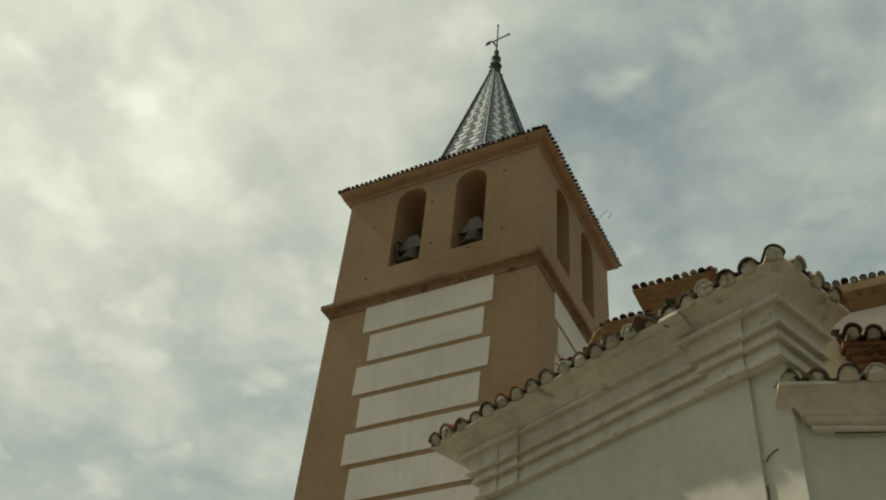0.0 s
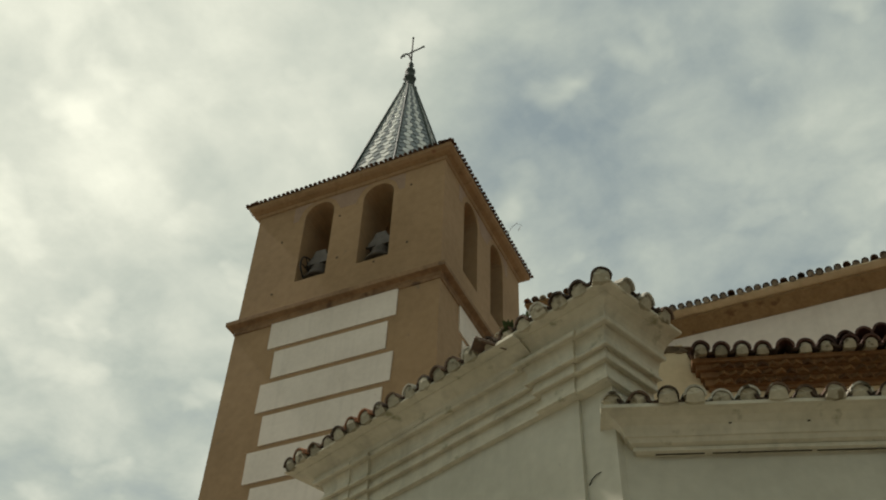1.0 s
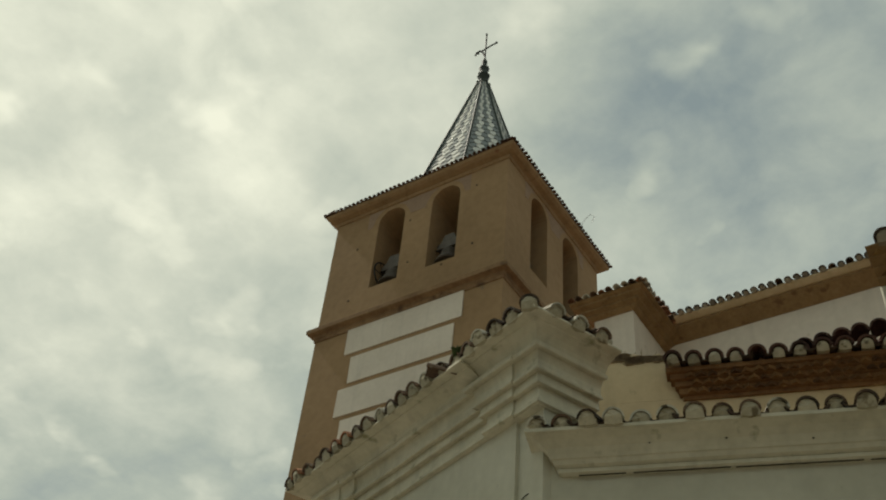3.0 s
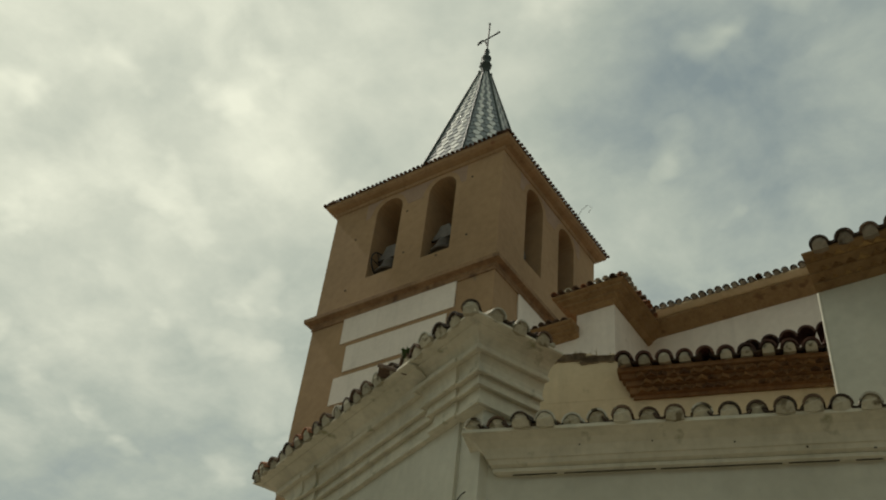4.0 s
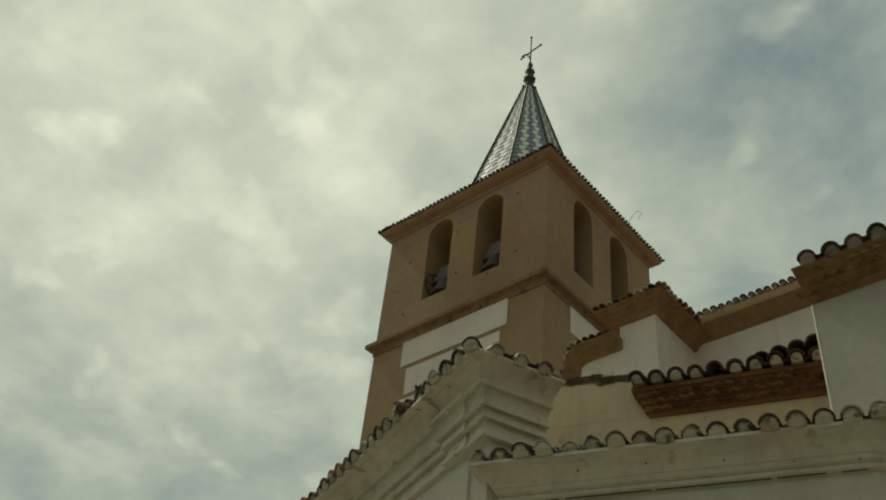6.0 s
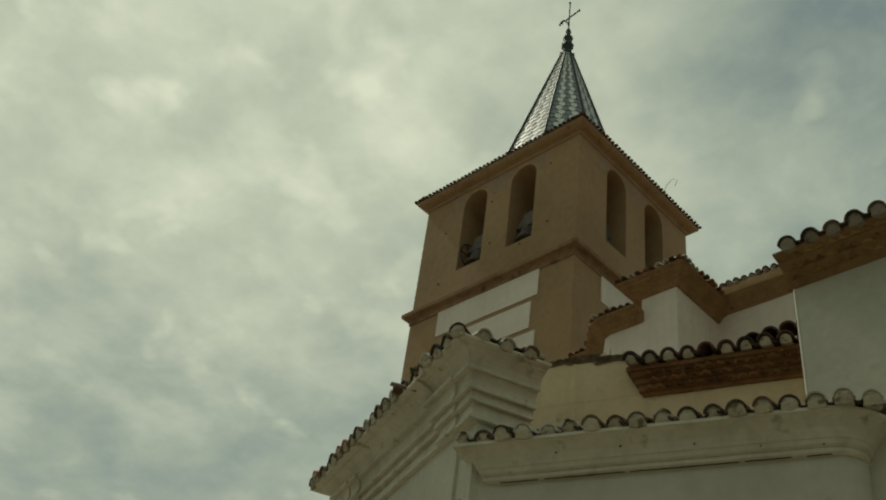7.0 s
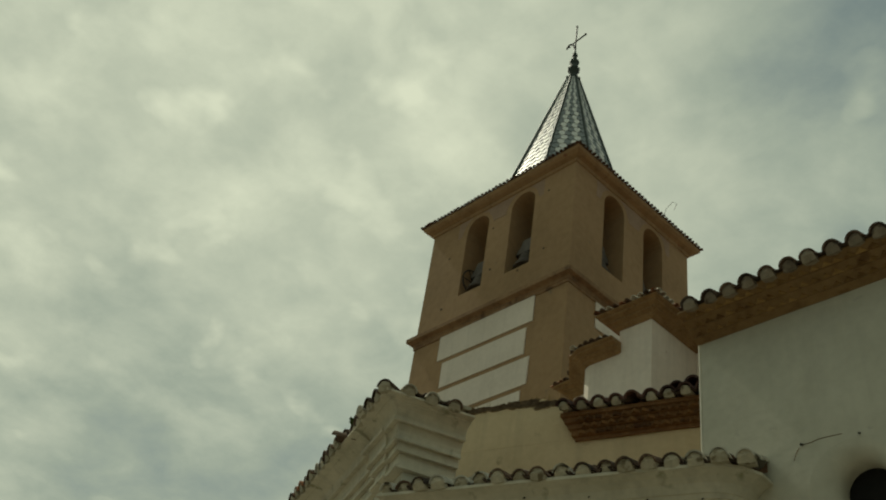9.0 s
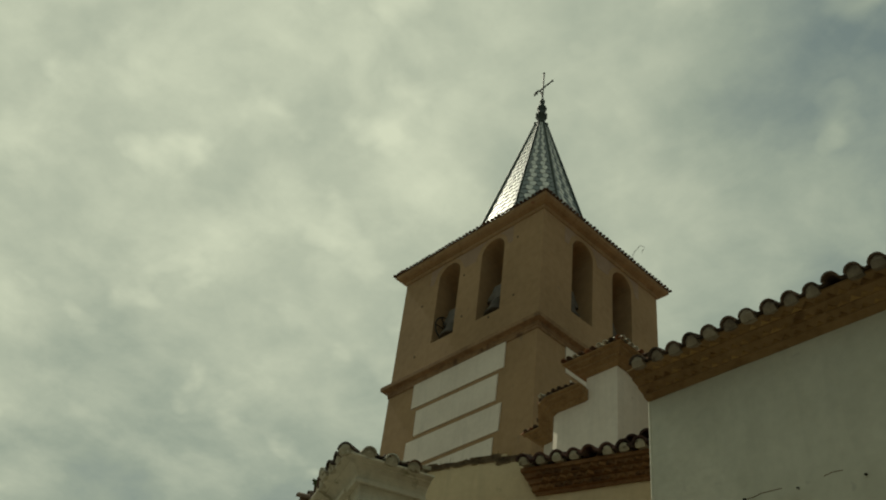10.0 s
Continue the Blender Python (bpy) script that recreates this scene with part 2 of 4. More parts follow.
ROOF = material("clay roof", (0.11, 0.07, 0.045), (0.30, 0.17, 0.10), rough=0.9, scale=2.5, fine=20, bump=0.5, dist=0.02, speck=((0.30, 0.27, 0.2), 0.64, 6))
GREEN_TILE = material("dark green glazed tile", (0.014, 0.030, 0.026), (0.045, 0.075, 0.065), rough=0.37, scale=8, fine=30, bump=0.15, per_object=0.5, spec=1.0)
WHITE_TILE = material("off-white glazed tile", (0.48, 0.49, 0.44), (0.70, 0.70, 0.62), rough=0.37, scale=8, fine=30, bump=0.15, per_object=0.5, spec=1.0)
for glaze in (GREEN_TILE, WHITE_TILE):
    glaze.node_tree.nodes["Principled BSDF"].inputs["IOR"].default_value = 1.8  # lead glaze
HIP = material("weathered green ridge", (0.02, 0.032, 0.026), (0.06, 0.075, 0.06), rough=0.62, scale=8, fine=30, bump=0.3)
IRON = material("dark iron", (0.015, 0.015, 0.014), (0.045, 0.04, 0.035), rough=0.6, scale=6, fine=40, bump=0.2, metal=0.6)
GREEN_GLAZE = material("green glazed finial", (0.012, 0.02, 0.015), (0.035, 0.05, 0.035), rough=0.65, scale=6, fine=30, bump=0.2, spec=0.5)
BRONZE = material("dull bronze", (0.04, 0.033, 0.027), (0.10, 0.08, 0.06), rough=0.6, scale=5, fine=30, bump=0.2, metal=0.15)
STEEL = material("galvanised steel", (0.085, 0.074, 0.063), (0.16, 0.138, 0.115), rough=0.55, scale=6, fine=30, bump=0.2, metal=0.3)
OPENING_BLACK = material("unlit opening black", (0.006, 0.006, 0.005), (0.014, 0.013, 0.011), rough=0.85, scale=3, fine=20, bump=0.2)
DARK = material("unlit inside plaster", (0.03, 0.026, 0.02), (0.06, 0.05, 0.04), rough=0.95, scale=1.5, bump=0.2)
GROUND = material("worn street concrete", (0.15, 0.138, 0.115), (0.225, 0.206, 0.17), rough=0.95, scale=0.4, fine=9, bump=0.4, dist=0.01, speck=((0.085, 0.08, 0.07), 0.64, 2))
RUBBLE = material("bare earth mortar", (0.12, 0.08, 0.045), (0.27, 0.19, 0.11), rough=0.95, scale=9, fine=30, bump=0.6, dist=0.02)
GRASS = material("dry grass", (0.16, 0.11, 0.04), (0.32, 0.23, 0.09), rough=0.95, scale=9, fine=40, bump=0.1)
LEAF = material("wall plant leaf", (0.03, 0.05, 0.015), (0.08, 0.11, 0.035), rough=0.8, scale=9, fine=40, bump=0.1)
CABLE = material("black cable", (0.02, 0.02, 0.02), (0.05, 0.045, 0.04), rough=0.7, scale=9, bump=0.1)
FRAME = material("grey painted steel", (0.12, 0.12, 0.11), (0.2, 0.2, 0.18), rough=0.6, scale=5, bump=0.1)
GLASS = material("dusty window pane", (0.02, 0.022, 0.022), (0.035, 0.037, 0.036), rough=0.12, scale=3, bump=0.02, spec=0.5)


# ---- helpers for building ----
def thing(name, at, label, category, group="", kind=""):
    ob = new(name)
    ob.empty_display_size = 0.3
    ob.location = at
    return tagged(ob, label, category, group, kind)


def attach(ob, parent):
    """Make ob, built in world places, a child of parent."""
    ob.parent = parent
    m = Matrix.Identity(4) if parent.parent else Matrix.Translation(-parent.location)
    ob.matrix_parent_inverse = m
    return ob


def part(name, bm, mat, parent, label="", smooth=False):
    bmesh.ops.recalc_face_normals(bm, faces=bm.faces)
    me = bpy.data.meshes.new(name)
    bm.to_mesh(me)
    bm.free()
    me.materials.append(mat)
    if smooth:
        for f in me.polygons:
            f.use_smooth = True
    ob = new(name, me)
    attach(ob, parent)
    return tagged(ob, label)


def piece(name, me, m, parent):
    """An object of its own on a shared mesh, placed at m in the world."""
    ob = new(name, me)
    attach(ob, parent)
    ob.matrix_basis = m
    return ob


def mesh_of(name, bm, mat):
    bmesh.ops.recalc_face_normals(bm, faces=bm.faces)
    me = bpy.data.meshes.new(name)
    bm.to_mesh(me)
    bm.free()
    me.materials.append(mat)
    return me


def prism(bm, ring, offset):
    """A solid from a flat ring of places and the vector to its far face."""
    a = [bm.verts.new(p) for p in ring]
    b = [bm.verts.new(Vector(p) + Vector(offset)) for p in ring]
    bm.faces.new(a)
    bm.faces.new(b[::-1])
    for i in range(len(a)):
        j = (i + 1) % len(a)
        bm.faces.new((a[j], a[i], b[i], b[j]))


def box(bm, lo, hi):
    x0, y0, z0 = lo
    x1, y1, z1 = hi
    prism(bm, [(x0, y0, z0), (x1, y0, z0), (x1, y1, z0), (x0, y1, z0)], (0, 0, z1 - z0))


def bevelled(bm, width, segments=2):
    bmesh.ops.bevel(bm, geom=[e for e in bm.edges if len(e.link_faces) == 2 and e.calc_face_angle() > 0.5], offset=width, segments=segments, affect="EDGES", clamp_overlap=True)
    return bm


def sweep(path, profile, lift=None, cuts=0):
    """A moulding: the profile of (out, z) drawn along a plan line, out to the right of the way, with mitred corners. lift: dz at each point."""
    pts = [Vector(p) for p in path]
    lift = lift or [0.0] * len(pts)
    if cuts:
        fine, up = [], []
        for i in range(len(pts) - 1):
            n = max(1, int((pts[i + 1] - pts[i]).length / cuts))
            for k in range(n):
                fine.append(pts[i].lerp(pts[i + 1], k / n))
                up.append(lift[i] + (lift[i + 1] - lift[i]) * k / n + random.uniform(-0.004, 0.004))
        pts, lift = fine + [pts[-1]], up + [lift[-1]]
    bm = bmesh.new()
    rings = []
    for i, p in enumerate(pts):
        before = (p - pts[i - 1]).normalized() if i else None
        after = (pts[i + 1] - p).normalized() if i < len(pts) - 1 else None
        a = before or after
        b = after or before
        na, nb = Vector((a.y, -a.x)), Vector((b.y, -b.x))
        mid = (na + nb).normalized()
        mid /= max(0.3, mid.dot(na))
        rings.append([bm.verts.new((p.x + mid.x * o, p.y + mid.y * o, z + lift[i])) for o, z in profile])
    for a, b in zip(rings, rings[1:]):
        for k in range(len(profile)):
            j = (k + 1) % len(profile)
            bm.faces.new((a[k], a[j], b[j], b[k]))
    bm.faces.new(rings[0])
    bm.faces.new(rings[-1][::-1])
    return bm


def arch_line(u0, u1, zb, zs, steps=12):
    """The outline of a round-arched opening from its lower left corner over the arch to its lower right one."""
    c, r = (u0 + u1) / 2, (u1 - u0) / 2
    return [(u0, zb)] + [(c - r * math.cos(math.pi * k / steps), zs + r * math.sin(math.pi * k / steps)) for k in range(steps + 1)] + [(u1, zb)]


def wall(bm, start, way, length, z0, z1, depth, holes=()):
    """A straight wall of that depth behind its face. way: unit plan vector along it, the face to its right. holes: (u0, u1, sill, spring or None, top if square)."""
    s, d = Vector(start), Vector(way).normalized()
    back = Vector((-d.y, d.x, 0)) * depth

    def at(u, z):
        return (s.x + d.x * u, s.y + d.y * u, z)

    u = 0.0
    for u0, u1, sill, spring, top in sorted(holes):
        prism(bm, [at(u, z0), at(u0, z0), at(u0, z1), at(u, z1)], back)
        if sill > z0:
            prism(bm, [at(u0, z0), at(u1, z0), at(u1, sill), at(u0, sill)], back)
        if spring is None:
            prism(bm, [at(u0, top), at(u1, top), at(u1, z1), at(u0, z1)], back)
        else:
            line = arch_line(u0, u1, sill, spring)[1:-1]
            for (a, za), (b, zb) in zip(line, line[1:]):
                prism(bm, [at(a, za), at(b, zb), at(b, z1), at(a, z1)], back)
        u = u1
    prism(bm, [at(u, z0), at(length, z0), at(length, z1), at(u, z1)], back)


def barrel(name, mat, length=0.42, r0=0.1, r1=0.082, thick=0.019, seg=6, arc=math.pi * 0.94):
    """A barrel tile: its wide mouth at the origin, running along +y, its crown up."""
    bm = bmesh.new()
    rows = []
    for y, r in ((0, r0), (length, r1)):
        for q in (r, r - thick):
            rows.append([bm.verts.new((q * math.sin(arc * (k / seg - 0.5)), y, q * math.cos(arc * (k / seg - 0.5)))) for k in range(seg + 1)])
    o0, i0, o1, i1 = rows
    for a, b in ((o0, o1), (i1, i0), (i0, o0), (o1, i1)):
        for k in range(seg):
            bm.faces.new((a[k], a[k + 1], b[k + 1], b[k]))
    for k in (0, seg):
        bm.faces.new((o0[k], o1[k], i1[k], i0[k]))
    return mesh_of(name, bm, mat)


def eave_tiles(parent, a, b, out, covers, pans, spacing, slope, courses=2, plug=None, jitter=1.0, rise=0.05, chooser=None, filled=0.9):
    """Courses of barrel tiles along an eave from a to b (places of the pan's mouth); out: plan vector down the slope."""
    a, b = Vector(a), Vector(b)
    way = (b - a).normalized()
    out = Vector((*out, 0)).normalized()
    up = (-out * math.cos(slope) + Vector((0, 0, math.sin(slope))))
    side = up.cross(Vector((0, 0, 1))).normalized()
    top = side.cross(up).normalized()
    base = Matrix((side, up, top)).transposed().to_4x4()
    n = max(1, round((b - a).length / spacing))
    step = (b - a).length / n
    for c in range(courses):
        for i in range(n + 1):
            p = a + way * (step * i) + up * (0.33 * c) + top * (0.022 * c)
            wob = Matrix.Rotation(radians(random.uniform(-4, 4) * jitter), 4, "Z") @ Matrix.Rotation(radians(random.uniform(-2.5, 2.5) * jitter), 4, "X")
            push = up * random.uniform(-0.03, 0.02) * jitter
            if i < n:
                q = p + way * step / 2 + top * (rise + random.uniform(-0.006, 0.006) * jitter) + push
                me = chooser() if chooser else random.choice(covers)
                piece("roof_tile", me, Matrix.Translation(q) @ base @ wob, parent)
                if plug and c == 0 and random.random() < filled:
                    piece("mortar_plug", plug, Matrix.Translation(q + up * random.uniform(0.006, 0.032)) @ base @ wob, parent)
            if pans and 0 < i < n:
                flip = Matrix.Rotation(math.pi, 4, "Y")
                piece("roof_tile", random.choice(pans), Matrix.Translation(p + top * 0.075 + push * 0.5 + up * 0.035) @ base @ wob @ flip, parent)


def plug_mesh(r=0.071, mat=MORTAR):
    """A fill of mortar under a tile's mouth."""
    bm = bmesh.new()
    ring = [(r * math.sin(t), random.uniform(-0.006, 0.006), r * math.cos(t)) for t in (math.pi * 0.5 * (k / 5 - 1) for k in range(11))]
    ring += [(r * 1.05, 0.012, -0.04), (0.0, 0.004, -0.05), (-r * 1.05, 0.012, -0.04)]
    middle = bm.verts.new((0.004, -0.014, 0.02))
    front = [bm.verts.new(p) for p in ring]
    rear = [bm.verts.new((x, 0.2, z)) for x, _, z in ring]
    for a in range(len(ring)):
        b = (a + 1) % len(ring)
        bm.faces.new((front[a], front[b], middle))
        bm.faces.new((front[b], front[a], rear[a], rear[b]))
    bm.faces.new(rear)
    return mesh_of("mortar_plug", bm, mat)


def weld(bm):
    """Join touching solids into one body and drop the walls between them."""
    bmesh.ops.remove_doubles(bm, verts=bm.verts, dist=0.0005)
    seen = {}
    for f in bm.faces:
        seen.setdefault(frozenset(v.index for v in f.verts), []).append(f)
    bmesh.ops.delete(bm, geom=[f for same in seen.values() if len(same) > 1 for f in same], context="FACES_ONLY")
    return bm


def ribbed_roof(name, a, b, up, pitch, mat, parent, amp=0.045):
    """A sheet of tile rows from the eave a-b up the vector up."""
    a, b, up = Vector(a), Vector(b), Vector(up)
    n = max(2, round((b - a).length / pitch)) * 6
    bm = bmesh.new()
    rows = []
    m = max(1, round(up.length / 0.33))
    for j in range(m + 1):
        for s in ((0.0, 0.03) if 0 < j < m else (0.0,)):
            rows.append([bm.verts.new(a.lerp(b, i / n) + up * (j / m) + Vector((0, 0, amp * math.cos(2 * math.pi * i / 6) + s))) for i in range(n + 1)])
    for p, q in zip(rows, rows[1:]):
        for i in range(n):
            bm.faces.new((p[i], p[i + 1], q[i + 1], q[i]))
    lo = [[bm.verts.new(v.co - Vector((0, 0, 0.12))) for v in (rows[0][0], rows[0][-1], rows[-1][-1], rows[-1][0])]][0]
    bm.faces.new(lo[::-1])
    bm.faces.new((*[v for v in rows[0]], lo[1], lo[0]))
    bm.faces.new((*[v for v in rows[-1]], lo[2], lo[3]))
    return part(name, bm, mat, parent)


def lathe(bm, centre, profile, seg=16):
    """A turned body from (radius, z) about the upright axis through centre."""
    cx, cy, cz = centre
    rings = [[bm.verts.new((cx + r * math.cos(2 * math.pi * k / seg), cy + r * math.sin(2 * math.pi * k / seg), cz + z)) for k in range(seg)] for r, z in profile]
    for a, b in zip(rings, rings[1:]):
        for k in range(seg):
            j = (k + 1) % seg
            bm.faces.new((a[k], a[j], b[j], b[k]))
    bm.faces.new(rings[0][::-1])
    bm.faces.new(rings[-1])


def rod(bm, places, radius, seg=6):
    """A round bar through places."""
    pts = [Vector(p) for p in places]
    rings = []
    for i, p in enumerate(pts):
        d = (pts[min(i + 1, len(pts) - 1)] - pts[max(i - 1, 0)]).normalized()
        u = d.orthogonal().normalized()
        if rings:
            u = (last - d * last.dot(d)).normalized()
        last = u
        w = d.cross(u)
        rings.append([bm.verts.new(p + (u * math.cos(2 * math.pi * k / seg) + w * math.sin(2 * math.pi * k / seg)) * radius) for k in range(seg)])
    for a, b in zip(rings, rings[1:]):
        for k in range(seg):
            j = (k + 1) % seg
            bm.faces.new((a[k], a[j], b[j], b[k]))
    bm.faces.new(rings[0][::-1])
    bm.faces.new(rings[-1])


# ---- ground ----
def ground_z(x):
    return -0.6 + 0.0625 * max(-8.0, min(14.0, x))


bm = bmesh.new()
xs = [-3000, -400, -60, -20, -8, -4, 0, 4, 8, 14, 30, 80, 400, 3000]
ys = [-3000, -400, -60, -15, 0, 8, 20, 60, 400, 3000]
grid = [[bm.verts.new((x, y, ground_z(x))) for x in xs] for y in ys]
for r, s in zip(grid, grid[1:]):
    for i in range(len(xs) - 1):
        bm.faces.new((r[i], r[i + 1], s[i + 1], s[i]))
me = mesh_of("ground", bm, GROUND)
tagged(new("ground", me), "worn grey concrete street rising gently along the church", "ground", kind="structure")

# plain unseen blocks added behind the street; the taller one dims the wing wall
bm = bmesh.new()
box(bm, (-16, -11.5, -2), (7, -4.6, 8.2))
box(bm, (7, -11.5, -2), (34, -4.6, 10.5))
tagged(new("unseen_blocks_south", mesh_of("unseen_blocks_south", bm, LIME)), "plain unseen pale blocks added behind the street to cut sky light", "wall", kind="structure")

# ---- bell tower ----
TX0, TX1, TY0, TY1 = -12.43, -6.60, 15.65, 21.0
TCX, TCY = (TX0 + TX1) / 2, (TY0 + TY1) / 2
tower = thing("bell_tower", (TCX, TCY, ground_z(TCX)), "ochre rendered church tower with white banded shaft and arched belfry", "tower")
bm = bmesh.new()
box(bm, (TX0, TY0, -1.6), (TX1, TY1, 17.3))
part("shaft", bevelled(bm, 0.05), OCHRE, tower)
SILL, SPRING, HALF, OFF, THICK, TOP = 18.52, 20.88, 0.46, 0.92, 1.3, 21.8


def belfry_holes(length):
    c = length / 2
    c += 0.03 if length > 5.5 else 0.0
    return [(c - OFF - HALF, c - OFF + HALF, SILL, SPRING, 0), (c + OFF - HALF, c + OFF + HALF, SILL, SPRING, 0)]


for start, way, length, cut in (((TX0 + THICK, TY0), (1, 0), TX1 - TX0, THICK), ((TX1 - THICK, TY1), (-1, 0), TX1 - TX0, THICK), ((TX1, TY0), (0, 1), TY1 - TY0, 0), ((TX0, TY1), (0, -1), TY1 - TY0, 0)):
    bm = bmesh.new()
    holes = [(u0 - cut, u1 - cut, a, b, c) for u0, u1, a, b, c in belfry_holes(length)]
    wall(bm, start, way, length - 2 * cut, 17.3, TOP, THICK, holes)
    part("belfry_wall", weld(bm), OCHRE, tower)
bm = bmesh.new()
box(bm, (TX0 + THICK, TY0 + THICK, 17.3), (TX1 - THICK, TY1 - THICK, 17.6))
part("belfry_floor", bm, OCHRE, tower)
bm = bmesh.new()
box(bm, (TX0 + 0.1, TY0 + 0.1, TOP), (TX1 - 0.1, TY1 - 0.1, TOP + 0.1))
part("belfry_ceiling", bm, OCHRE, tower)
RING = [(TX0 + 0.001, TY0 + 2), (TX0 + 0.001, TY0 + 0.001), (TX1 - 0.001, TY0 + 0.001), (TX1 - 0.001, TY1 - 0.001), (TX0 + 0.001, TY1 - 0.001), (TX0 + 0.001, TY0 + 2)]
part("string_course", sweep(RING, [(-0.05, 17.18), (0.03, 17.18), (0.03, 17.26), (0.05, 17.29), (0.05, 17.37), (0.08, 17.39), (0.20, 17.405), (0.205, 17.44), (0.205, 17.53), (0.12, 17.56), (0.05, 17.62), (0.03, 17.72), (-0.05, 17.72)], cuts=0.7), STRING, tower, "weathered brown-stained moulding")
part("cornice", sweep(RING, [(-0.05, 21.48), (0.03, 21.48), (0.05, 21.53), (0.05, 21.58), (0.10, 21.60), (0.19, 21.63), (0.27, 21.69), (0.29, 21.75), (0.29, 21.80), (-0.05, 21.84)], cuts=0.7), OCHRE_TRIM, tower)

# white plaster panels, wide and narrow by turns
for row in range(9):
    top = 17.20 - 0.953 * row
    low = top - 0.81
    inset = 1.12 if row % 2 == 0 else 1.32
    for face in range(2):
        wob = [random.uniform(-0.02, 0.02) for _ in range(4)]
        bm = bmesh.new()
        if face == 0:
            l = 1.13 if row % 2 == 0 else 1.39
            prism(bm, [(TX0 + l + wob[0], TY0 - 0.03, low), (TX1 - inset + wob[1], TY0 - 0.03, low), (TX1 - inset + wob[2], TY0 - 0.03, top), (TX0 + l + wob[3], TY0 - 0.03, top)], (0, 0.06, 0))
        else:
            prism(bm, [(TX1 + 0.03, TY0 + inset + wob[0], low), (TX1 + 0.03, TY1 - inset + wob[1], low), (TX1 + 0.03, TY1 - inset + wob[2], top), (TX1 + 0.03, TY0 + inset + wob[3], top)], (-0.06, 0, 0))
        part("white_panel", bevelled(bm, 0.012, 1), PANEL, tower, "raised off-white plaster panel")

# plaster fields over the arches
for face in range(2):
    length = TX1 - TX0 if face == 0 else TY1 - TY0
    c = length / 2

    def fp(u, z, d):
        return (TX0 + u, TY0 - d, z) if face == 0 else (TX1 + d, TY0 + u, z)

    for lo, hi, arcs in ((c - 1.74, c - OFF, [(-OFF, 1)]), (c - OFF, c + OFF, [(-OFF, -1), (OFF, 1)]), (c + OFF, c + 1.74, [(OFF, -1)])):
        bm = bmesh.new()
        line = []
        steps = 16
        for k in range(steps + 1):
            u = lo + (hi - lo) * k / steps
            z = 20.85
            for o, _ in arcs:
                dx = u - (c + o)
                if abs(dx) < 0.62:
                    z = max(z, SPRING + math.sqrt(0.62 ** 2 - dx * dx))
            line.append((u, min(z, 21.44)))
        for (a, za), (b, zb) in zip(line, line[1:]):
            if za < 21.43 or zb < 21.43:
                prism(bm, [fp(a, za, 0.005), fp(b, zb, 0.005), fp(b, 21.45, 0.005), fp(a, 21.45, 0.005)], (0, 0.03, 0) if face == 0 else (-0.03, 0, 0))
        part("spandrel", weld(bm), SPANDREL, tower, "greyish plaster field between the arches")
# putlog holes: small blocks on the wall, the holes' shade put into their colour
for u, z in ((4.85, 20.9), (4.85, 18.75), (0.92, 20.2), (0.92, 18.3), (2.70, 20.55), (2.80, 18.95), (3.93, 18.4)):
    bm = bmesh.new()
    box(bm, (TX0 + u - 0.025, TY0 - 0.012, z - 0.025), (TX0 + u + 0.025, TY0 + 0.02, z + 0.025))
    part("putlog_dark", bm, DARK, tower, "small dark block for a shaded scaffold hole")

# roof of the tower: low tiled hips under the spire
EO, EZ = 0.36, 21.80
bm = bmesh.new()
lowr = [bm.verts.new((x, y, EZ + 0.03)) for x, y in ((TX0 - 0.3, TY0 - 0.3), (TX1 + 0.3, TY0 - 0.3), (TX1 + 0.3, TY1 + 0.3), (TX0 - 0.3, TY1 + 0.3))]
tipr = [bm.verts.new((TCX + dx, TCY + dy, 22.9)) for dx, dy in ((-1.6, -1.6), (1.6, -1.6), (1.6, 1.6), (-1.6, 1.6))]
for k in range(4):
    j = (k + 1) % 4
    bm.faces.new((lowr[k], lowr[j], tipr[j], tipr[k]))
bm.faces.new(tipr)
bm.faces.new(lowr[::-1])
part("hipped_roof", bm, ROOF, tower)

cover = [barrel("roof_tile", TILE, r0=0.092, thick=0.017, seg=8), barrel("roof_tile", TILE, r0=0.086, r1=0.076, thick=0.017, seg=8)]
cover_red = [barrel("roof_tile", TILE_RED, thick=0.014), barrel("roof_tile", TILE_RED, r0=0.094, thick=0.014)]
turret_tiles = [[barrel("roof_tile", m, length=0.34, r0=0.07, r1=0.06, thick=0.012, seg=5)] for m in (TILE_LIME, TILE_RED, TILE)]
cover_lime = [barrel("roof_tile", TILE_LIME, r0=0.092, thick=0.015, seg=8), barrel("roof_tile", TILE_LIME, r0=0.087, r1=0.076, thick=0.015, seg=8)]
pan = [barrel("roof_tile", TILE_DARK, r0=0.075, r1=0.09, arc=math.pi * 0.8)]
PLUG, PLUG_WHITE, PLUG_SMALL, PLUG_BROWN, PLUG_NAVE = plug_mesh(0.070), plug_mesh(0.071, MORTAR_WHITE), plug_mesh(0.058), plug_mesh(0.066, MORTAR_BROWN), plug_mesh(0.05, MORTAR_BROWN)
cover_thick = [barrel("roof_tile", TILE_MAROON, thick=0.024, seg=8), barrel("roof_tile", TILE_MAROON, r0=0.095, r1=0.08, thick=0.022, seg=8)]
small = [barrel("roof_tile", TILE_BROWN, length=0.4, r0=0.056, r1=0.05, thick=0.014, seg=4)]

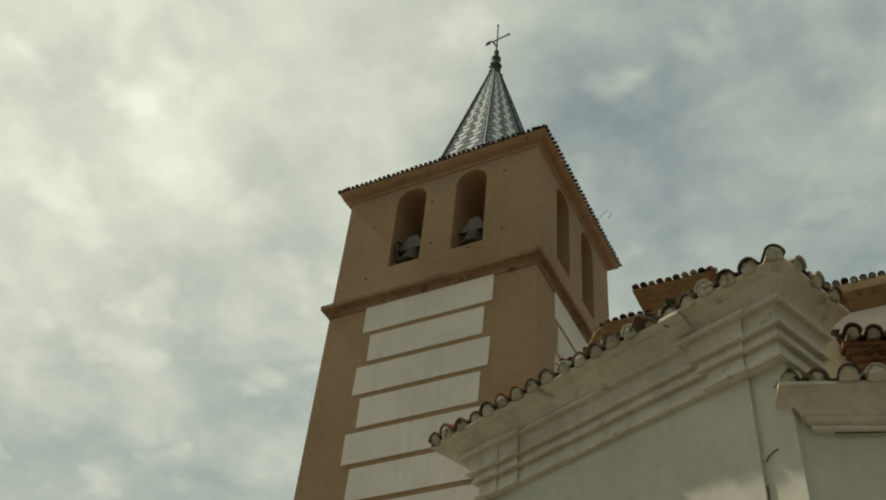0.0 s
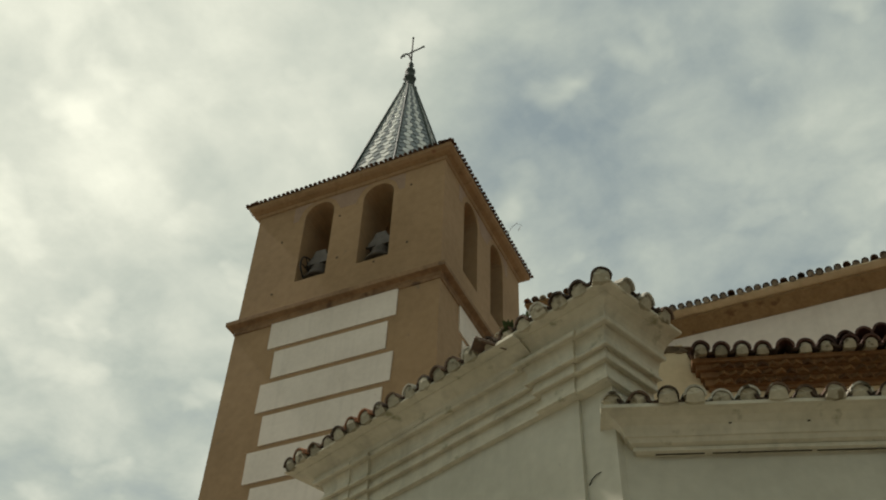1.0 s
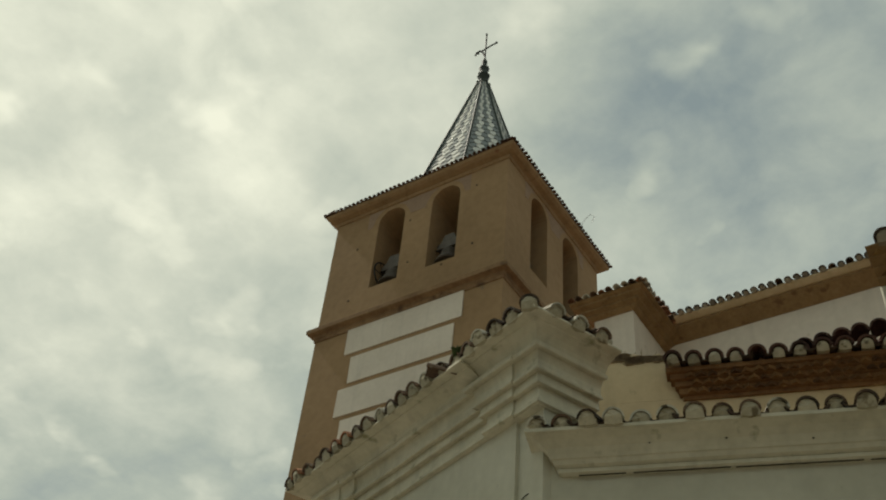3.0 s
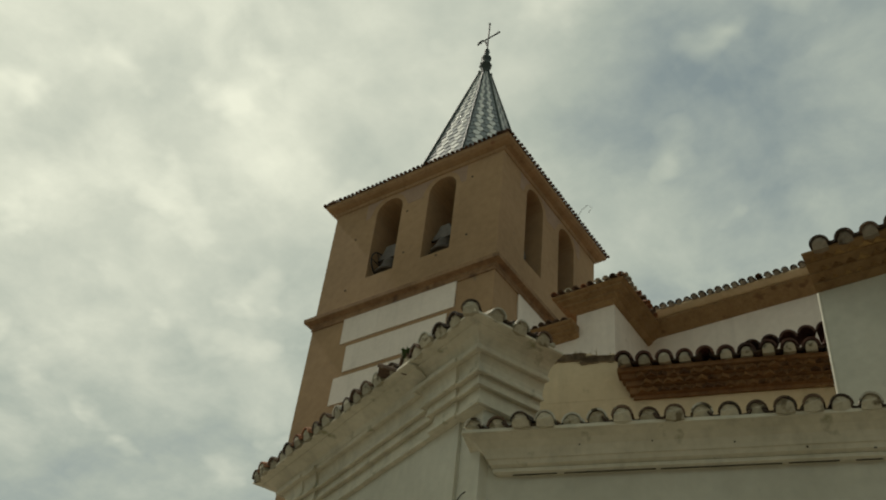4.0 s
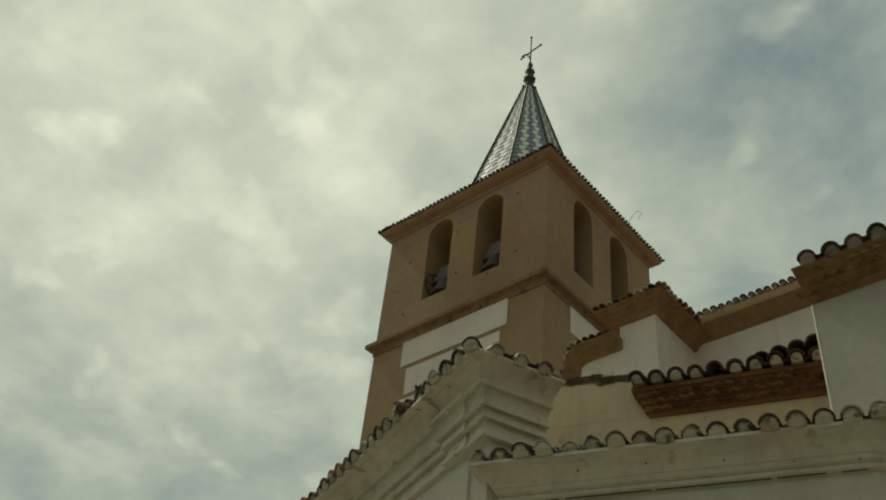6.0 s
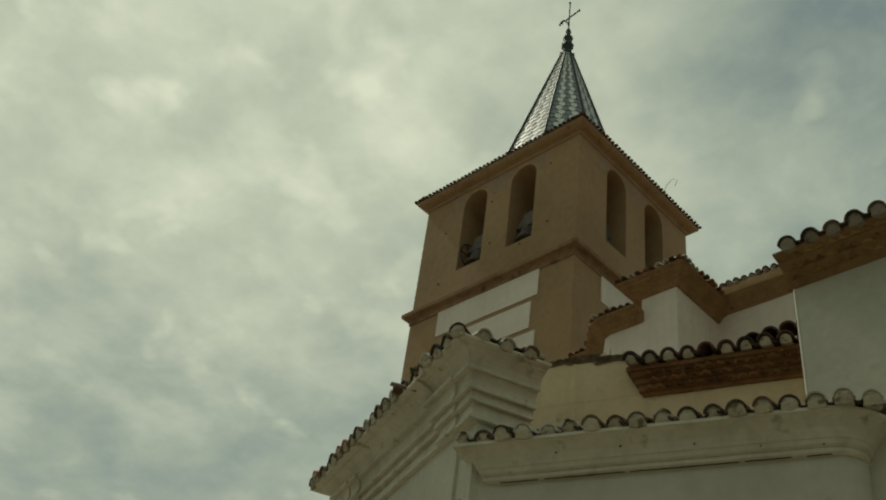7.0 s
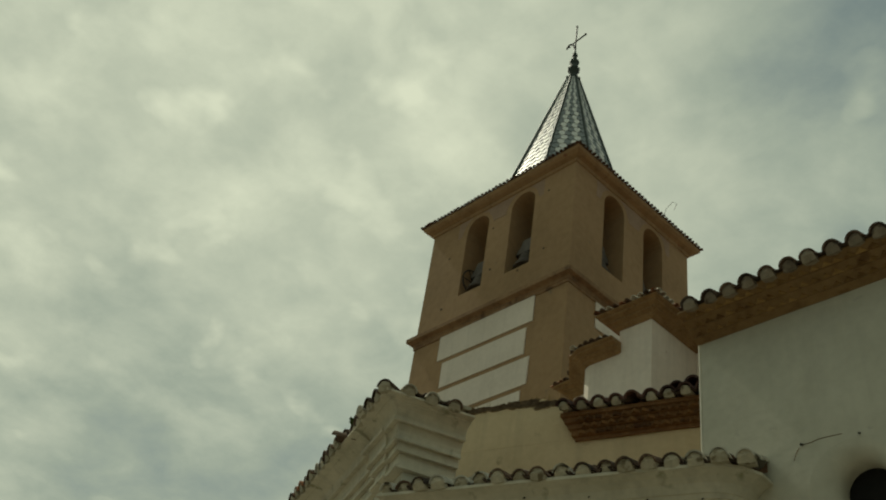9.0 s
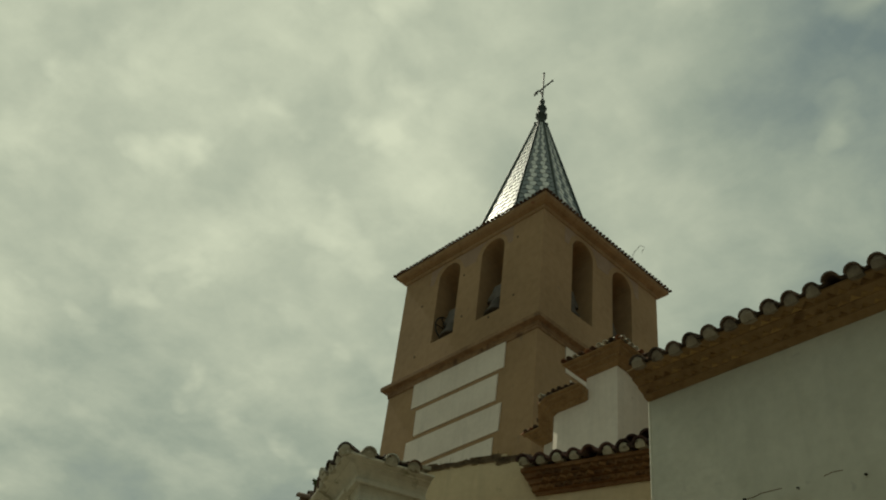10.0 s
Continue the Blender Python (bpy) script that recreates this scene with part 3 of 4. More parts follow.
eave_tiles(tower, (TX0 - EO, TY0 - EO, EZ - 0.01), (TX1 + EO, TY0 - EO, EZ - 0.01), (0, -1), small, None, 0.15, radians(15), 1, jitter=0.6, rise=0.004)
eave_tiles(tower, (TX1 + EO, TY0 - EO, EZ - 0.01), (TX1 + EO, TY1 + EO, EZ - 0.01), (1, 0), small, None, 0.15, radians(15), 1, jitter=0.6, rise=0.004)
eave_tiles(tower, (TX0 - EO, TY1 + EO, EZ - 0.01), (TX0 - EO, TY0 - EO, EZ - 0.01), (-1, 0), small, None, 0.15, radians(15), 1, jitter=0.6, rise=0.004)

# spire: eight tiled sides
SZ0, SZ1, SR0, SR1 = 22.4, 29.3, 2.14, 0.19
AX, AY = -9.44, 18.25


def spire_at(side, s, t, out=0.0):
    """A place on one side of the spire; s from 0 to 1 across, t from 0 to 1 up."""
    a0 = radians(22.5 + 45 * side)
    r = SR0 + (SR1 - SR0) * t
    p0 = Vector((r * math.cos(a0), r * math.sin(a0), 0))
    p1 = Vector((r * math.cos(a0 + math.pi / 4), r * math.sin(a0 + math.pi / 4), 0))
    p = p0.lerp(p1, s)
    am = a0 + math.pi / 8
    return Vector((AX, AY, SZ0 + (SZ1 - SZ0) * t)) + p + Vector((math.cos(am), math.sin(am), 0.3)) * out


bm = bmesh.new()
lathe(bm, (AX, AY, 0), [(SR0 * 0.985 - 0.02, SZ0 - 0.2), (SR0 * 0.985 - 0.02, SZ0), (SR1 - 0.02, SZ1)], 8)
bmesh.ops.rotate(bm, verts=bm.verts, cent=(AX, AY, 0), matrix=Matrix.Rotation(radians(22.5), 3, "Z"))
spire = part("spire", bm, DARK, tower, "eight-sided spire of green and white glazed tiles")
ROWS_UP, COLS = 26, 5
hidden = {0: bmesh.new(), 1: bmesh.new()}


def scale_tile(bm, side, row, col):
    """One pointed scale; the odd rows sit a little aside, so that the stripes get a jagged edge."""
    shift = 0.2 if row % 2 else -0.2
    s0 = max(0.0, (col + shift) / COLS) if col else 0.0
    s1 = min(1.0, (col + 1 + shift) / COLS) if col < COLS - 1 else 1.0
    t0, t1 = row / ROWS_UP, min(1.0, (row + 1.25) / ROWS_UP)
    mid_s = (s0 + s1) / 2
    pts = [spire_at(side, s0, t1, 0.004), spire_at(side, s1, t1, 0.004), spire_at(side, s1, t0 + 0.45 / ROWS_UP, 0.018), spire_at(side, mid_s, t0 - 0.05 / ROWS_UP, 0.026), spire_at(side, s0, t0 + 0.45 / ROWS_UP, 0.018)]
    am = radians(22.5 + 45 * side + 22.5)
    prism(bm, pts, Vector((math.cos(am), math.sin(am), 0.3)) * -0.022)


for side in range(8):
    near = side in (5, 6, 7)
    for row in range(ROWS_UP):
        for col in range(COLS):
            pale = col % 2 == 1
            if near and row >= 5 and row < 25:
                bm = bmesh.new()
                scale_tile(bm, side, row, col)
                part("glazed_tile", bm, WHITE_TILE if pale else GREEN_TILE, spire)
            else:
                scale_tile(hidden[int(pale)], side, row, col)
tagged(part("glazed_tiles", hidden[0], GREEN_TILE, spire), kind="stuff")
tagged(part("glazed_tiles", hidden[1], WHITE_TILE, spire), kind="stuff")
for side in range(8):
    bm = bmesh.new()
    rod(bm, [spire_at(side, 0, 0, 0.03), spire_at(side, 0, 1, 0.02)], 0.038)
    part("hip_tile", bm, HIP, spire, "dark green ridge")
bm = bmesh.new()
lathe(bm, (AX, AY, 29.25), [(0.2, -0.1), (0.21, 0.02), (0.22, 0.08), (0.14, 0.16), (0.11, 0.34), (0.20, 0.44), (0.22, 0.54), (0.17, 0.66), (0.13, 0.8), (0.18, 0.9), (0.19, 0.98), (0.10, 1.08), (0.08, 1.24), (0.11, 1.32), (0.09, 1.42), (0.05, 1.48), (0.03, 1.6)], 9)
for k in range(8):
    a = radians(45 * k + 22.5)
    for r0, z0, q in ((0.24, 29.2, 0.045), (0.2, 29.72, 0.035)):
        lathe(bm, (AX + r0 * math.cos(a), AY + r0 * math.sin(a), z0), [(0.01, 0), (q, 0.04), (q, 0.09), (0.01, 0.15)], 6)
part("finial", bm, GREEN_GLAZE, spire, "dark green glazed turned finial", smooth=True)
bm = bmesh.new()
rod(bm, [(AX, AY, 30.5), (AX, AY, 32.3)], 0.028)
rod(bm, [(AX - 0.16, AY, 31.36), (AX, AY, 31.40), (AX + 0.46, AY, 31.47)], 0.028)
for dx, z in ((0.46, 31.47), (0.0, 32.28)):
    lathe(bm, (AX + dx, AY, z - 0.05), [(0.01, 0), (0.045, 0.03), (0.045, 0.07), (0.01, 0.10)], 6)
rod(bm, [(AX, AY, 30.95), (AX - 0.06, AY, 31.10), (AX - 0.13, AY, 31.30), (AX - 0.24, AY, 31.42), (AX - 0.38, AY, 31.40), (AX - 0.44, AY, 31.28)], 0.036)
rod(bm, [(AX - 0.30, AY, 31.42), (AX - 0.34, AY, 31.32), (AX - 0.28, AY, 31.27)], 0.026)
part("cross", bm, IRON, spire, "wrought iron cross with one curled arm")


def make_bell(x, y, turned, wheel):
    """A bell hung in a belfry opening; turned: in a side opening, its axle along y."""
    b = thing("bell", (x, y, 18.6), "dull bronze bell on a grey steel headstock in the belfry opening", "bell", "bells of the tower")

    def put(bm, name, mat, smooth=False, label=""):
        if turned:
            bmesh.ops.rotate(bm, verts=bm.verts, cent=(x, y, 0), matrix=Matrix.Rotation(math.pi / 2, 3, "Z"))
        part(name, bm, mat, b, label, smooth)

    bm = bmesh.new()
    lathe(bm, (x, y, 18.72), [(0.36, 0.0), (0.41, 0.0), (0.40, 0.06), (0.33, 0.16), (0.27, 0.3), (0.24, 0.44), (0.19, 0.52), (0.08, 0.57), (0.05, 0.62)], 18)
    put(bm, "bell_body", BRONZE, True)
    bm = bmesh.new()
    prism(bm, [(x - 0.36, y - 0.11, 19.32), (x + 0.36, y - 0.11, 19.32), (x + 0.34, y - 0.11, 19.46), (x + 0.22, y - 0.11, 19.58), (x + 0.15, y - 0.11, 19.78), (x - 0.15, y - 0.11, 19.78), (x - 0.22, y - 0.11, 19.58), (x - 0.34, y - 0.11, 19.46)], (0, 0.22, 0))
    put(bevelled(bm, 0.015, 1), "headstock", STEEL, False, "grey steel counterweight headstock")
    bm = bmesh.new()
    rod(bm, [(x - 0.47, y, 19.42), (x + 0.47, y, 19.42)], 0.035, 8)
    put(bm, "axle", IRON)
    bm = bmesh.new()
    rod(bm, [(x, y, 19.3), (x, y, 18.78)], 0.02)
    lathe(bm, (x, y, 18.66), [(0.02, 0), (0.05, 0.04), (0.05, 0.08), (0.02, 0.13)], 8)
    put(bm, "clapper", IRON)
    if wheel:
        bm = bmesh.new()
        ring = [(x - 0.36, y + 0.42 * math.cos(2 * math.pi * k / 20), 19.2 + 0.42 * math.sin(2 * math.pi * k / 20)) for k in range(21)]
        rod(bm, ring, 0.022)
        for k in range(3):
            a = math.pi * k / 3
            rod(bm, [(x - 0.36, y + 0.42 * math.cos(a), 19.2 + 0.42 * math.sin(a)), (x - 0.36, y - 0.42 * math.cos(a), 19.2 - 0.42 * math.sin(a))], 0.014)
        put(bm, "wheel", IRON, False, "dark iron pulling wheel")


make_bell(TCX + 0.03 - OFF, TY0 + 0.42, False, True)
make_bell(TCX + 0.03 + OFF, TY0 + 0.42, False, False)
make_bell(TX1 - 0.55, TCY - OFF, True, False)
make_bell(TX1 - 0.55, TCY + OFF, True, False)
bm = bmesh.new()
rod(bm, [(TX1 + 0.3, 19.3, 21.75), (TX1 + 0.42, 19.35, 22.1), (TX1 + 0.6, 19.4, 22.3), (TX1 + 0.72, 19.45, 22.2), (TX1 + 0.62, 19.45, 22.02)], 0.007)
wire = thing("wire", (TX1 + 0.3, 19.3, 21.75), "loose thin wire curling off the tower eave", "wire")
part("strand", bm, STEEL, wire)

# ---- nave and the stair block before it ----
NY, NTOP = 15.1, 13.30
nave = thing("nave", (2, NY, ground_z(2)), "white church nave with ochre eave and clay tiles", "building")
bm = bmesh.new()
wall(bm, (-3.2, NY), (1, 0), 15.15, -1.5, NTOP, 0.6)
part("nave_wall", bm, PANEL, nave)
part("eave", sweep([(-3.1, NY), (11.9, NY)], [(-0.1, NTOP - 0.02), (0.02, NTOP - 0.02), (0.10, NTOP + 0.05), (0.27, NTOP + 0.19), (0.27, NTOP + 0.235), (-0.1, NTOP + 0.235)], cuts=0.8), SOFFIT, nave)
part("fascia", sweep([(-3.1, NY), (11.9, NY)], [(-0.1, NTOP + 0.235), (0.31, NTOP + 0.235), (0.355, NTOP + 0.265), (0.40, NTOP + 0.31), (0.40, NTOP + 0.35), (-0.1, NTOP + 0.36)], cuts=0.8), FASCIA, nave)
ribbed_roof("roof", (-3.1, NY - 0.3, NTOP + 0.42), (11.9, NY - 0.3, NTOP + 0.42), (0, 5.2, 1.75), 0.22, ROOF, nave)
ribbed_roof("roof", (11.9, NY + 10.1, NTOP + 0.42), (-3.1, NY + 10.1, NTOP + 0.42), (0, -5.2, 1.75), 0.22, ROOF, nave)
bm = bmesh.new()
wall(bm, (11.95, NY + 9.9), (-1, 0), 15.15, -1.5, NTOP, 0.6)
part("nave_wall", bm, PANEL, nave)
bm = bmesh.new()
prism(bm, [(-3.2, NY + 0.6, -1.5), (-3.2, NY + 9.3, -1.5), (-3.2, NY + 9.3, NTOP + 0.2), (-3.2, NY + 4.9, NTOP + 1.9), (-3.2, NY + 0.6, NTOP + 0.3)], (0.5, 0, 0))
part("gable_wall", bm, PANEL, nave)
bm = bmesh.new()
prism(bm, [(11.95, NY + 0.6, -1.5), (11.95, NY + 9.3, -1.5), (11.95, NY + 9.3, NTOP + 0.2), (11.95, NY + 4.9, NTOP + 1.9), (11.95, NY + 0.6, NTOP + 0.3)], (-0.5, 0, 0))
part("gable_wall", bm, LIME, nave)

BX0, BX1, BY, BTOP = -3.24, -2.455, 13.6, 13.17
stair = thing("stair_turret", (BX1, BY, ground_z(BX1)), "narrow white stair block with ochre tiled eave beside the nave", "building")
bm = bmesh.new()
box(bm, (BX0, BY, -1.5), (BX1, NY + 0.02, BTOP))
part("turret_wall", bevelled(bm, 0.03), PANEL, stair)
# lower block with a chamfered corner, stepping back to the tower
LOW_TOP = 12.63
LOW = [(BX0 + 0.05, BY + 0.02), (-4.0, BY + 0.02), (-4.17, BY + 0.09), (-4.78, 14.42), (-5.10, 14.45), (-5.10, 16.2)]
bm = bmesh.new()
prism(bm, [(x, y, -1.5) for x, y in reversed(LOW)] + [(BX0 + 0.05, 16.2, -1.5)], (0, 0, LOW_TOP + 1.5))
part("lower_wall", bm, PANEL, stair)
EAVE3 = [(-0.1, -0.02), (0.03, -0.02), (0.10, 0.03), (0.10, 0.06), (0.19, 0.10), (0.19, 0.14), (0.29, 0.18), (0.29, 0.22), (0.36, 0.25), (0.36, 0.29), (-0.1, 0.29)]
part("eave", sweep([(BX0, BY + 1.2), (BX0, BY), (BX1, BY), (BX1, NY + 0.4)], [(o, BTOP + z) for o, z in EAVE3]), SOFFIT, stair)
part("lower_eave", sweep(list(reversed(LOW)), [(o * 0.95, LOW_TOP + z * 0.8) for o, z in EAVE3]), SOFFIT, stair)


def turret_tile():
    r = random.random()
    return turret_tiles[0 if r < 0.25 else 1 if r < 0.55 else 2][0]


eave_tiles(stair, (BX0 - 0.36, BY - 0.42, BTOP + 0.29), (BX1 + 0.42, BY - 0.42, BTOP + 0.29), (0, -1), cover_red, None, 0.15, radians(14), 1, jitter=1.6, rise=-0.02, chooser=turret_tile)
eave_tiles(stair, (BX1 + 0.42, BY - 0.42, BTOP + 0.29), (BX1 + 0.42, NY - 0.4, BTOP + 0.29), (1, 0), cover_red, None, 0.15, radians(14), 1, jitter=1.6, rise=-0.02, chooser=turret_tile)
LOW_EAVE = LOW_TOP + 0.235
for (x0, y0), (x1, y1), out in (((BX0 - 0.02, BY - 0.36), (-4.20, BY - 0.36), (0, -1)), ((-4.26, BY - 0.34), (-4.93, 14.07), (-0.75, -0.66)), ((-4.95, 14.07), (-5.42, 14.07), (0, -1)), ((-5.46, 14.1), (-5.46, 15.6), (-1, 0))):
    eave_tiles(stair, (x1, y1, LOW_EAVE), (x0, y0, LOW_EAVE), out, cover_red, None, 0.15, radians(14), 1, jitter=1.6, rise=-0.02, chooser=turret_tile)
bm = bmesh.new()
prism(bm, [(BX0, BY - 0.2, LOW_EAVE), (BX0, 16.2, LOW_EAVE), (-5.3, 16.2, LOW_EAVE), (-5.3, 14.25, LOW_EAVE), (-4.85, 14.2, LOW_EAVE), (-4.15, BY - 0.2, LOW_EAVE)], (0, 0, 0.03))
part("roof_slab", bm, ROOF, stair)
bm = bmesh.new()
prism(bm, [(BX0 - 0.3, BY - 0.2, BTOP + 0.3), (BX1 + 0.3, BY - 0.2, BTOP + 0.3), (BX1 + 0.3, NY, BTOP + 0.3), (BX0 - 0.3, NY, BTOP + 0.3)], (0, 0, 0.03))
part("roof_slab", bm, ROOF, stair)
eave_tiles(nave, (BX1 + 0.3, NY - 0.45, NTOP + 0.36), (11.9, NY - 0.45, NTOP + 0.36), (0, -1), turret_tiles[2], None, 0.16, radians(18), 1, plug=PLUG_NAVE, jitter=1.4, rise=-0.005, filled=0.85)

# ---- chapel facade with its full entablature ----
CX, CY = -0.51, 6.47
FU, FN = Vector((-0.9272, 0.3746)), Vector((-0.3746, -0.9272))


def fac(u, d, z=None):
    """A place on the facade: u to its far end, d out of its face."""
    p = Vector((CX, CY)) + FU * u + FN * d
    return (p.x, p.y) if z is None else (p.x, p.y, z)


FL = 3.48
facade = thing("chapel_facade", fac(1.6, -0.5, ground_z(-2)), "limewashed chapel front with moulded cornice topped by old clay tiles", "building")
bm = bmesh.new()
wall(bm, fac(FL, 0), -FU, FL - 0.21, -1.5, 6.25, 1.05, [(FL - 2.0, FL - 1.02, 3.8, None, 5.255)])
part("facade_wall", weld(bm), LIME, facade)
bm = bmesh.new()
prism(bm, [fac(0.21, -0.035, -1.5), fac(-0.12, -0.035, -1.5), fac(-0.12, -1.05, -1.5), fac(0.21, -1.05, -1.5)], (0, 0, 7.75))
part("corner_strip", bm, LIME, facade, "recessed limewashed corner strip")
bm = bmesh.new()
rod(bm, [fac(0.208 + random.uniform(-0.004, 0.004), -0.03, 5.12 - 0.12 * k) for k in range(18)], 0.008)
part("damp_stain", bm, RUBBLE, facade, "dark mossy line down the corner joint")
bm = bmesh.new()
prism(bm, [fac(FL + 0.01, 0.06, -1.5), fac(FL - 0.42, 0.06, -1.5), fac(FL - 0.42, -0.3, -1.5), fac(FL + 0.01, -0.3, -1.5)], (0, 0, 7.5))
part("pilaster", bevelled(bm, 0.02), LIME, facade)
# entablature: bead, frieze, two fillets, a neck and a lip, all level round the breaks
Z, ZM = 6.845, 6.805  # top of the crown over the corner block and over the rest
ENT = [(-0.35, 6.145), (0.022, 6.145), (0.026, 6.154), (0.040, 6.150), (0.047, 6.158), (0.047, 6.184), (0.034, 6.192), (0.010, 6.198), (0.008, 6.342), (0.048, 6.342), (0.052, 6.332), (0.066, 6.336), (0.069, 6.350), (0.060, 6.358), (0.057, 6.442), (0.098, 6.442), (0.102, 6.430), (0.115, 6.434), (0.119, 6.448), (0.106, 6.456), (0.098, 6.475), (0.086, 6.50), (0.090, 6.55), (0.112, 6.60), (0.122, 6.624), (0.156, 6.624), (0.162, 6.612), (0.181, 6.616), (0.188, 6.629), (0.188, 6.652), (0.165, 6.658), (-0.35, 6.658)]
EP = [(FL, -1.05), (FL, 0.058), (3.24, 0.058), (3.24, 0.04), (2.96, 0.04), (2.96, 0.006), (0.56, 0.006), (0.56, 0.055), (0.20, 0.055), (0.20, 0.028), (-0.13, 0.028), (-0.13, -0.62)]
part("entablature", sweep([fac(u, d) for u, d in EP], ENT, cuts=0.45), LIME_TRIM, facade)
# crown: the large hollow that carries the tiles, a hand higher over the corner block
CROWN = [(-0.35, 0.0), (0.158, 0.0), (0.162, 0.03), (0.178, 0.065), (0.21, 0.10), (0.255, 0.122), (0.288, 0.130), (0.292, 0.146), (0.33, 0.149), (0.365, 0.151), (0.385, 0.158), (0.385, 0.178), (-0.35, 0.19)]
part("crown_moulding", sweep([fac(u, d) for u, d in ((0.72, -0.62), (0.72, 0.03), (-0.13, 0.028), (-0.13, -0.62))], [(o, 6.656 + z) for o, z in CROWN], cuts=0.4), LIME_TRIM, facade)
part("crown_moulding", sweep([fac(u, d) for u, d in ((FL + 0.03, -1.05), (FL + 0.03, 0.05), (0.55, 0.03))], [(o + (0.02 if o > 0.2 else 0), 6.656 + z * (ZM - 6.656) / (Z - 6.656)) for o, z in CROWN], cuts=0.4), LIME_TRIM, facade)


def gable_tile():
    r = random.random()
    return random.choice(cover_lime) if r < 0.3 else random.choice(cover)


def slope_tile():
    r = random.random()
    return random.choice(cover_lime) if r < 0.2 else random.choice(cover) if r < 0.8 else random.choice(cover_red)


eave_tiles(facade, fac(FL + 0.42, 0.49, ZM + 0.005), fac(0.96, 0.49, ZM + 0.005), FN, cover, pan, 0.212, radians(13), 1, plug=PLUG, jitter=1.2, chooser=slope_tile, rise=0.0, filled=1.0)
eave_tiles(facade, fac(0.98, 0.45, Z), fac(-0.33, 0.45, Z), FN, cover, pan, 0.212, radians(13), 1, plug=PLUG_WHITE, jitter=1.2, chooser=gable_tile, rise=-0.002, filled=1.0)
eave_tiles(facade, fac(-0.55, 0.30, Z), fac(-0.55, -0.50, Z), -FU, cover, pan, 0.262, radians(13), 1, plug=PLUG_WHITE, jitter=1.5, chooser=gable_tile, rise=-0.005, filled=1.0)
bm = bmesh.new()
prism(bm, [fac(FL + 0.3, 0.36, ZM + 0.0), fac(0.72, 0.36, ZM + 0.0), fac(0.72, -0.6, ZM + 0.14), fac(FL + 0.3, -0.9, ZM + 0.14)], (0, 0, 0.04))
prism(bm, [fac(0.72, 0.34, Z + 0.0), fac(-0.42, 0.34, Z + 0.0), fac(-0.42, -0.6, Z + 0.1), fac(0.72, -0.6, Z + 0.1)], (0, 0, 0.04))
part("coping_bed", bm, MORTAR, facade)
corner_out = (FN - FU).normalized()
corner_turn = Matrix.Rotation(math.atan2(corner_out.x, -corner_out.y), 4, "Z") @ Matrix.Rotation(radians(10), 4, "X")
piece("roof_tile", cover[0], Matrix.Translation(fac(-0.49, 0.44, Z - 0.005)) @ corner_turn, facade)
piece("mortar_plug", PLUG_WHITE, Matrix.Translation(fac(-0.485, 0.435, Z - 0.005)) @ corner_turn, facade)
bm = bmesh.new()
prism(bm, [fac(FL - 0.1, -1.04, -1.5), fac(0.1, -1.04, -1.5), fac(0.1, -4.6, -1.5), fac(FL - 0.1, -4.6, -1.5)], (0, 0, 6.85))
part("chapel_body", bm, LIME, facade)
ribbed_roof("roof", fac(FL - 0.05, -1.06, 5.48), fac(0.12, -1.06, 5.48), (*(-FN * 3.5), 0.12), 0.213, ROOF, facade)
# one tile slipped out of the row, lying askew over the edge
piece("roof_tile", cover[0], Matrix.Translation(fac(0.93, 0.56, ZM + 0.005)) @ Matrix.Rotation(radians(-52), 4, "Z") @ Matrix.Rotation(radians(-10), 4, "X"), facade)
# window
bm = bmesh.new()
for a, b, c, d in ((1.0, 2.02, 5.19, 5.27), (1.0, 1.08, 3.8, 5.19), (1.94, 2.02, 3.8, 5.19), (1.0, 2.02, 3.72, 3.8)):
    prism(bm, [fac(a, -0.10, c), fac(b, -0.10, c), fac(b, -0.10, d), fac(a, -0.10, d)], (*(-FN * 0.08), 0))
win = part("window_frame", bm, FRAME, facade, "grey painted window frame")
bm = bmesh.new()
prism(bm, [fac(1.07, -0.14, 3.8), fac(1.95, -0.14, 3.8), fac(1.95, -0.14, 5.20), fac(1.07, -0.14, 5.20)], (*(-FN * 0.01), 0))
part("pane", bm, GLASS, win, "dark window pane")

# ---- side wall of the chapel with its low tiled cornice ----
LD = Vector((0.947, 0.321))
LNV = Vector((0.321, -0.947))
LS = Vector((-0.47, 6.50))


def side(u, d, z=None):
    p = LS + LD * u + LNV * d
    return (p.x, p.y) if z is None else (p.x, p.y, z)


chapel = thing("low_chapel", side(2, -1, ground_z(1)), "limewashed low chapel wall with cavetto cornice and one row of tiles", "building")
bm = bmesh.new()
wall(bm, side(0.02, 0), LD, 3.30, -1.5, 5.78, 0.5)
part("side_wall", bm, LIME, chapel)
bm = bmesh.new()
bend = [side(3.29 + 0.26 * math.sin(radians(k * 9)), -0.26 + 0.26 * math.cos(radians(k * 9)), -1.5) for k in range(11)]
prism(bm, bend + [side(3.55, -0.62, -1.5), side(3.29, -0.62, -1.5)], (0, 0, 7.2))
part("wall_end", bm, LIME, chapel, "rounded limewashed wall end")
LOWP = [(-0.2, 5.49), (0.035, 5.49), (0.06, 5.505), (0.06, 5.535), (0.045, 5.545), (0.085, 5.565), (0.10, 5.60), (0.115, 5.605), (0.125, 5.63), (0.155, 5.68), (0.205, 5.725), (0.265, 5.755), (0.30, 5.76), (0.30, 5.79), (-0.2, 5.81)]
LL = 3.50
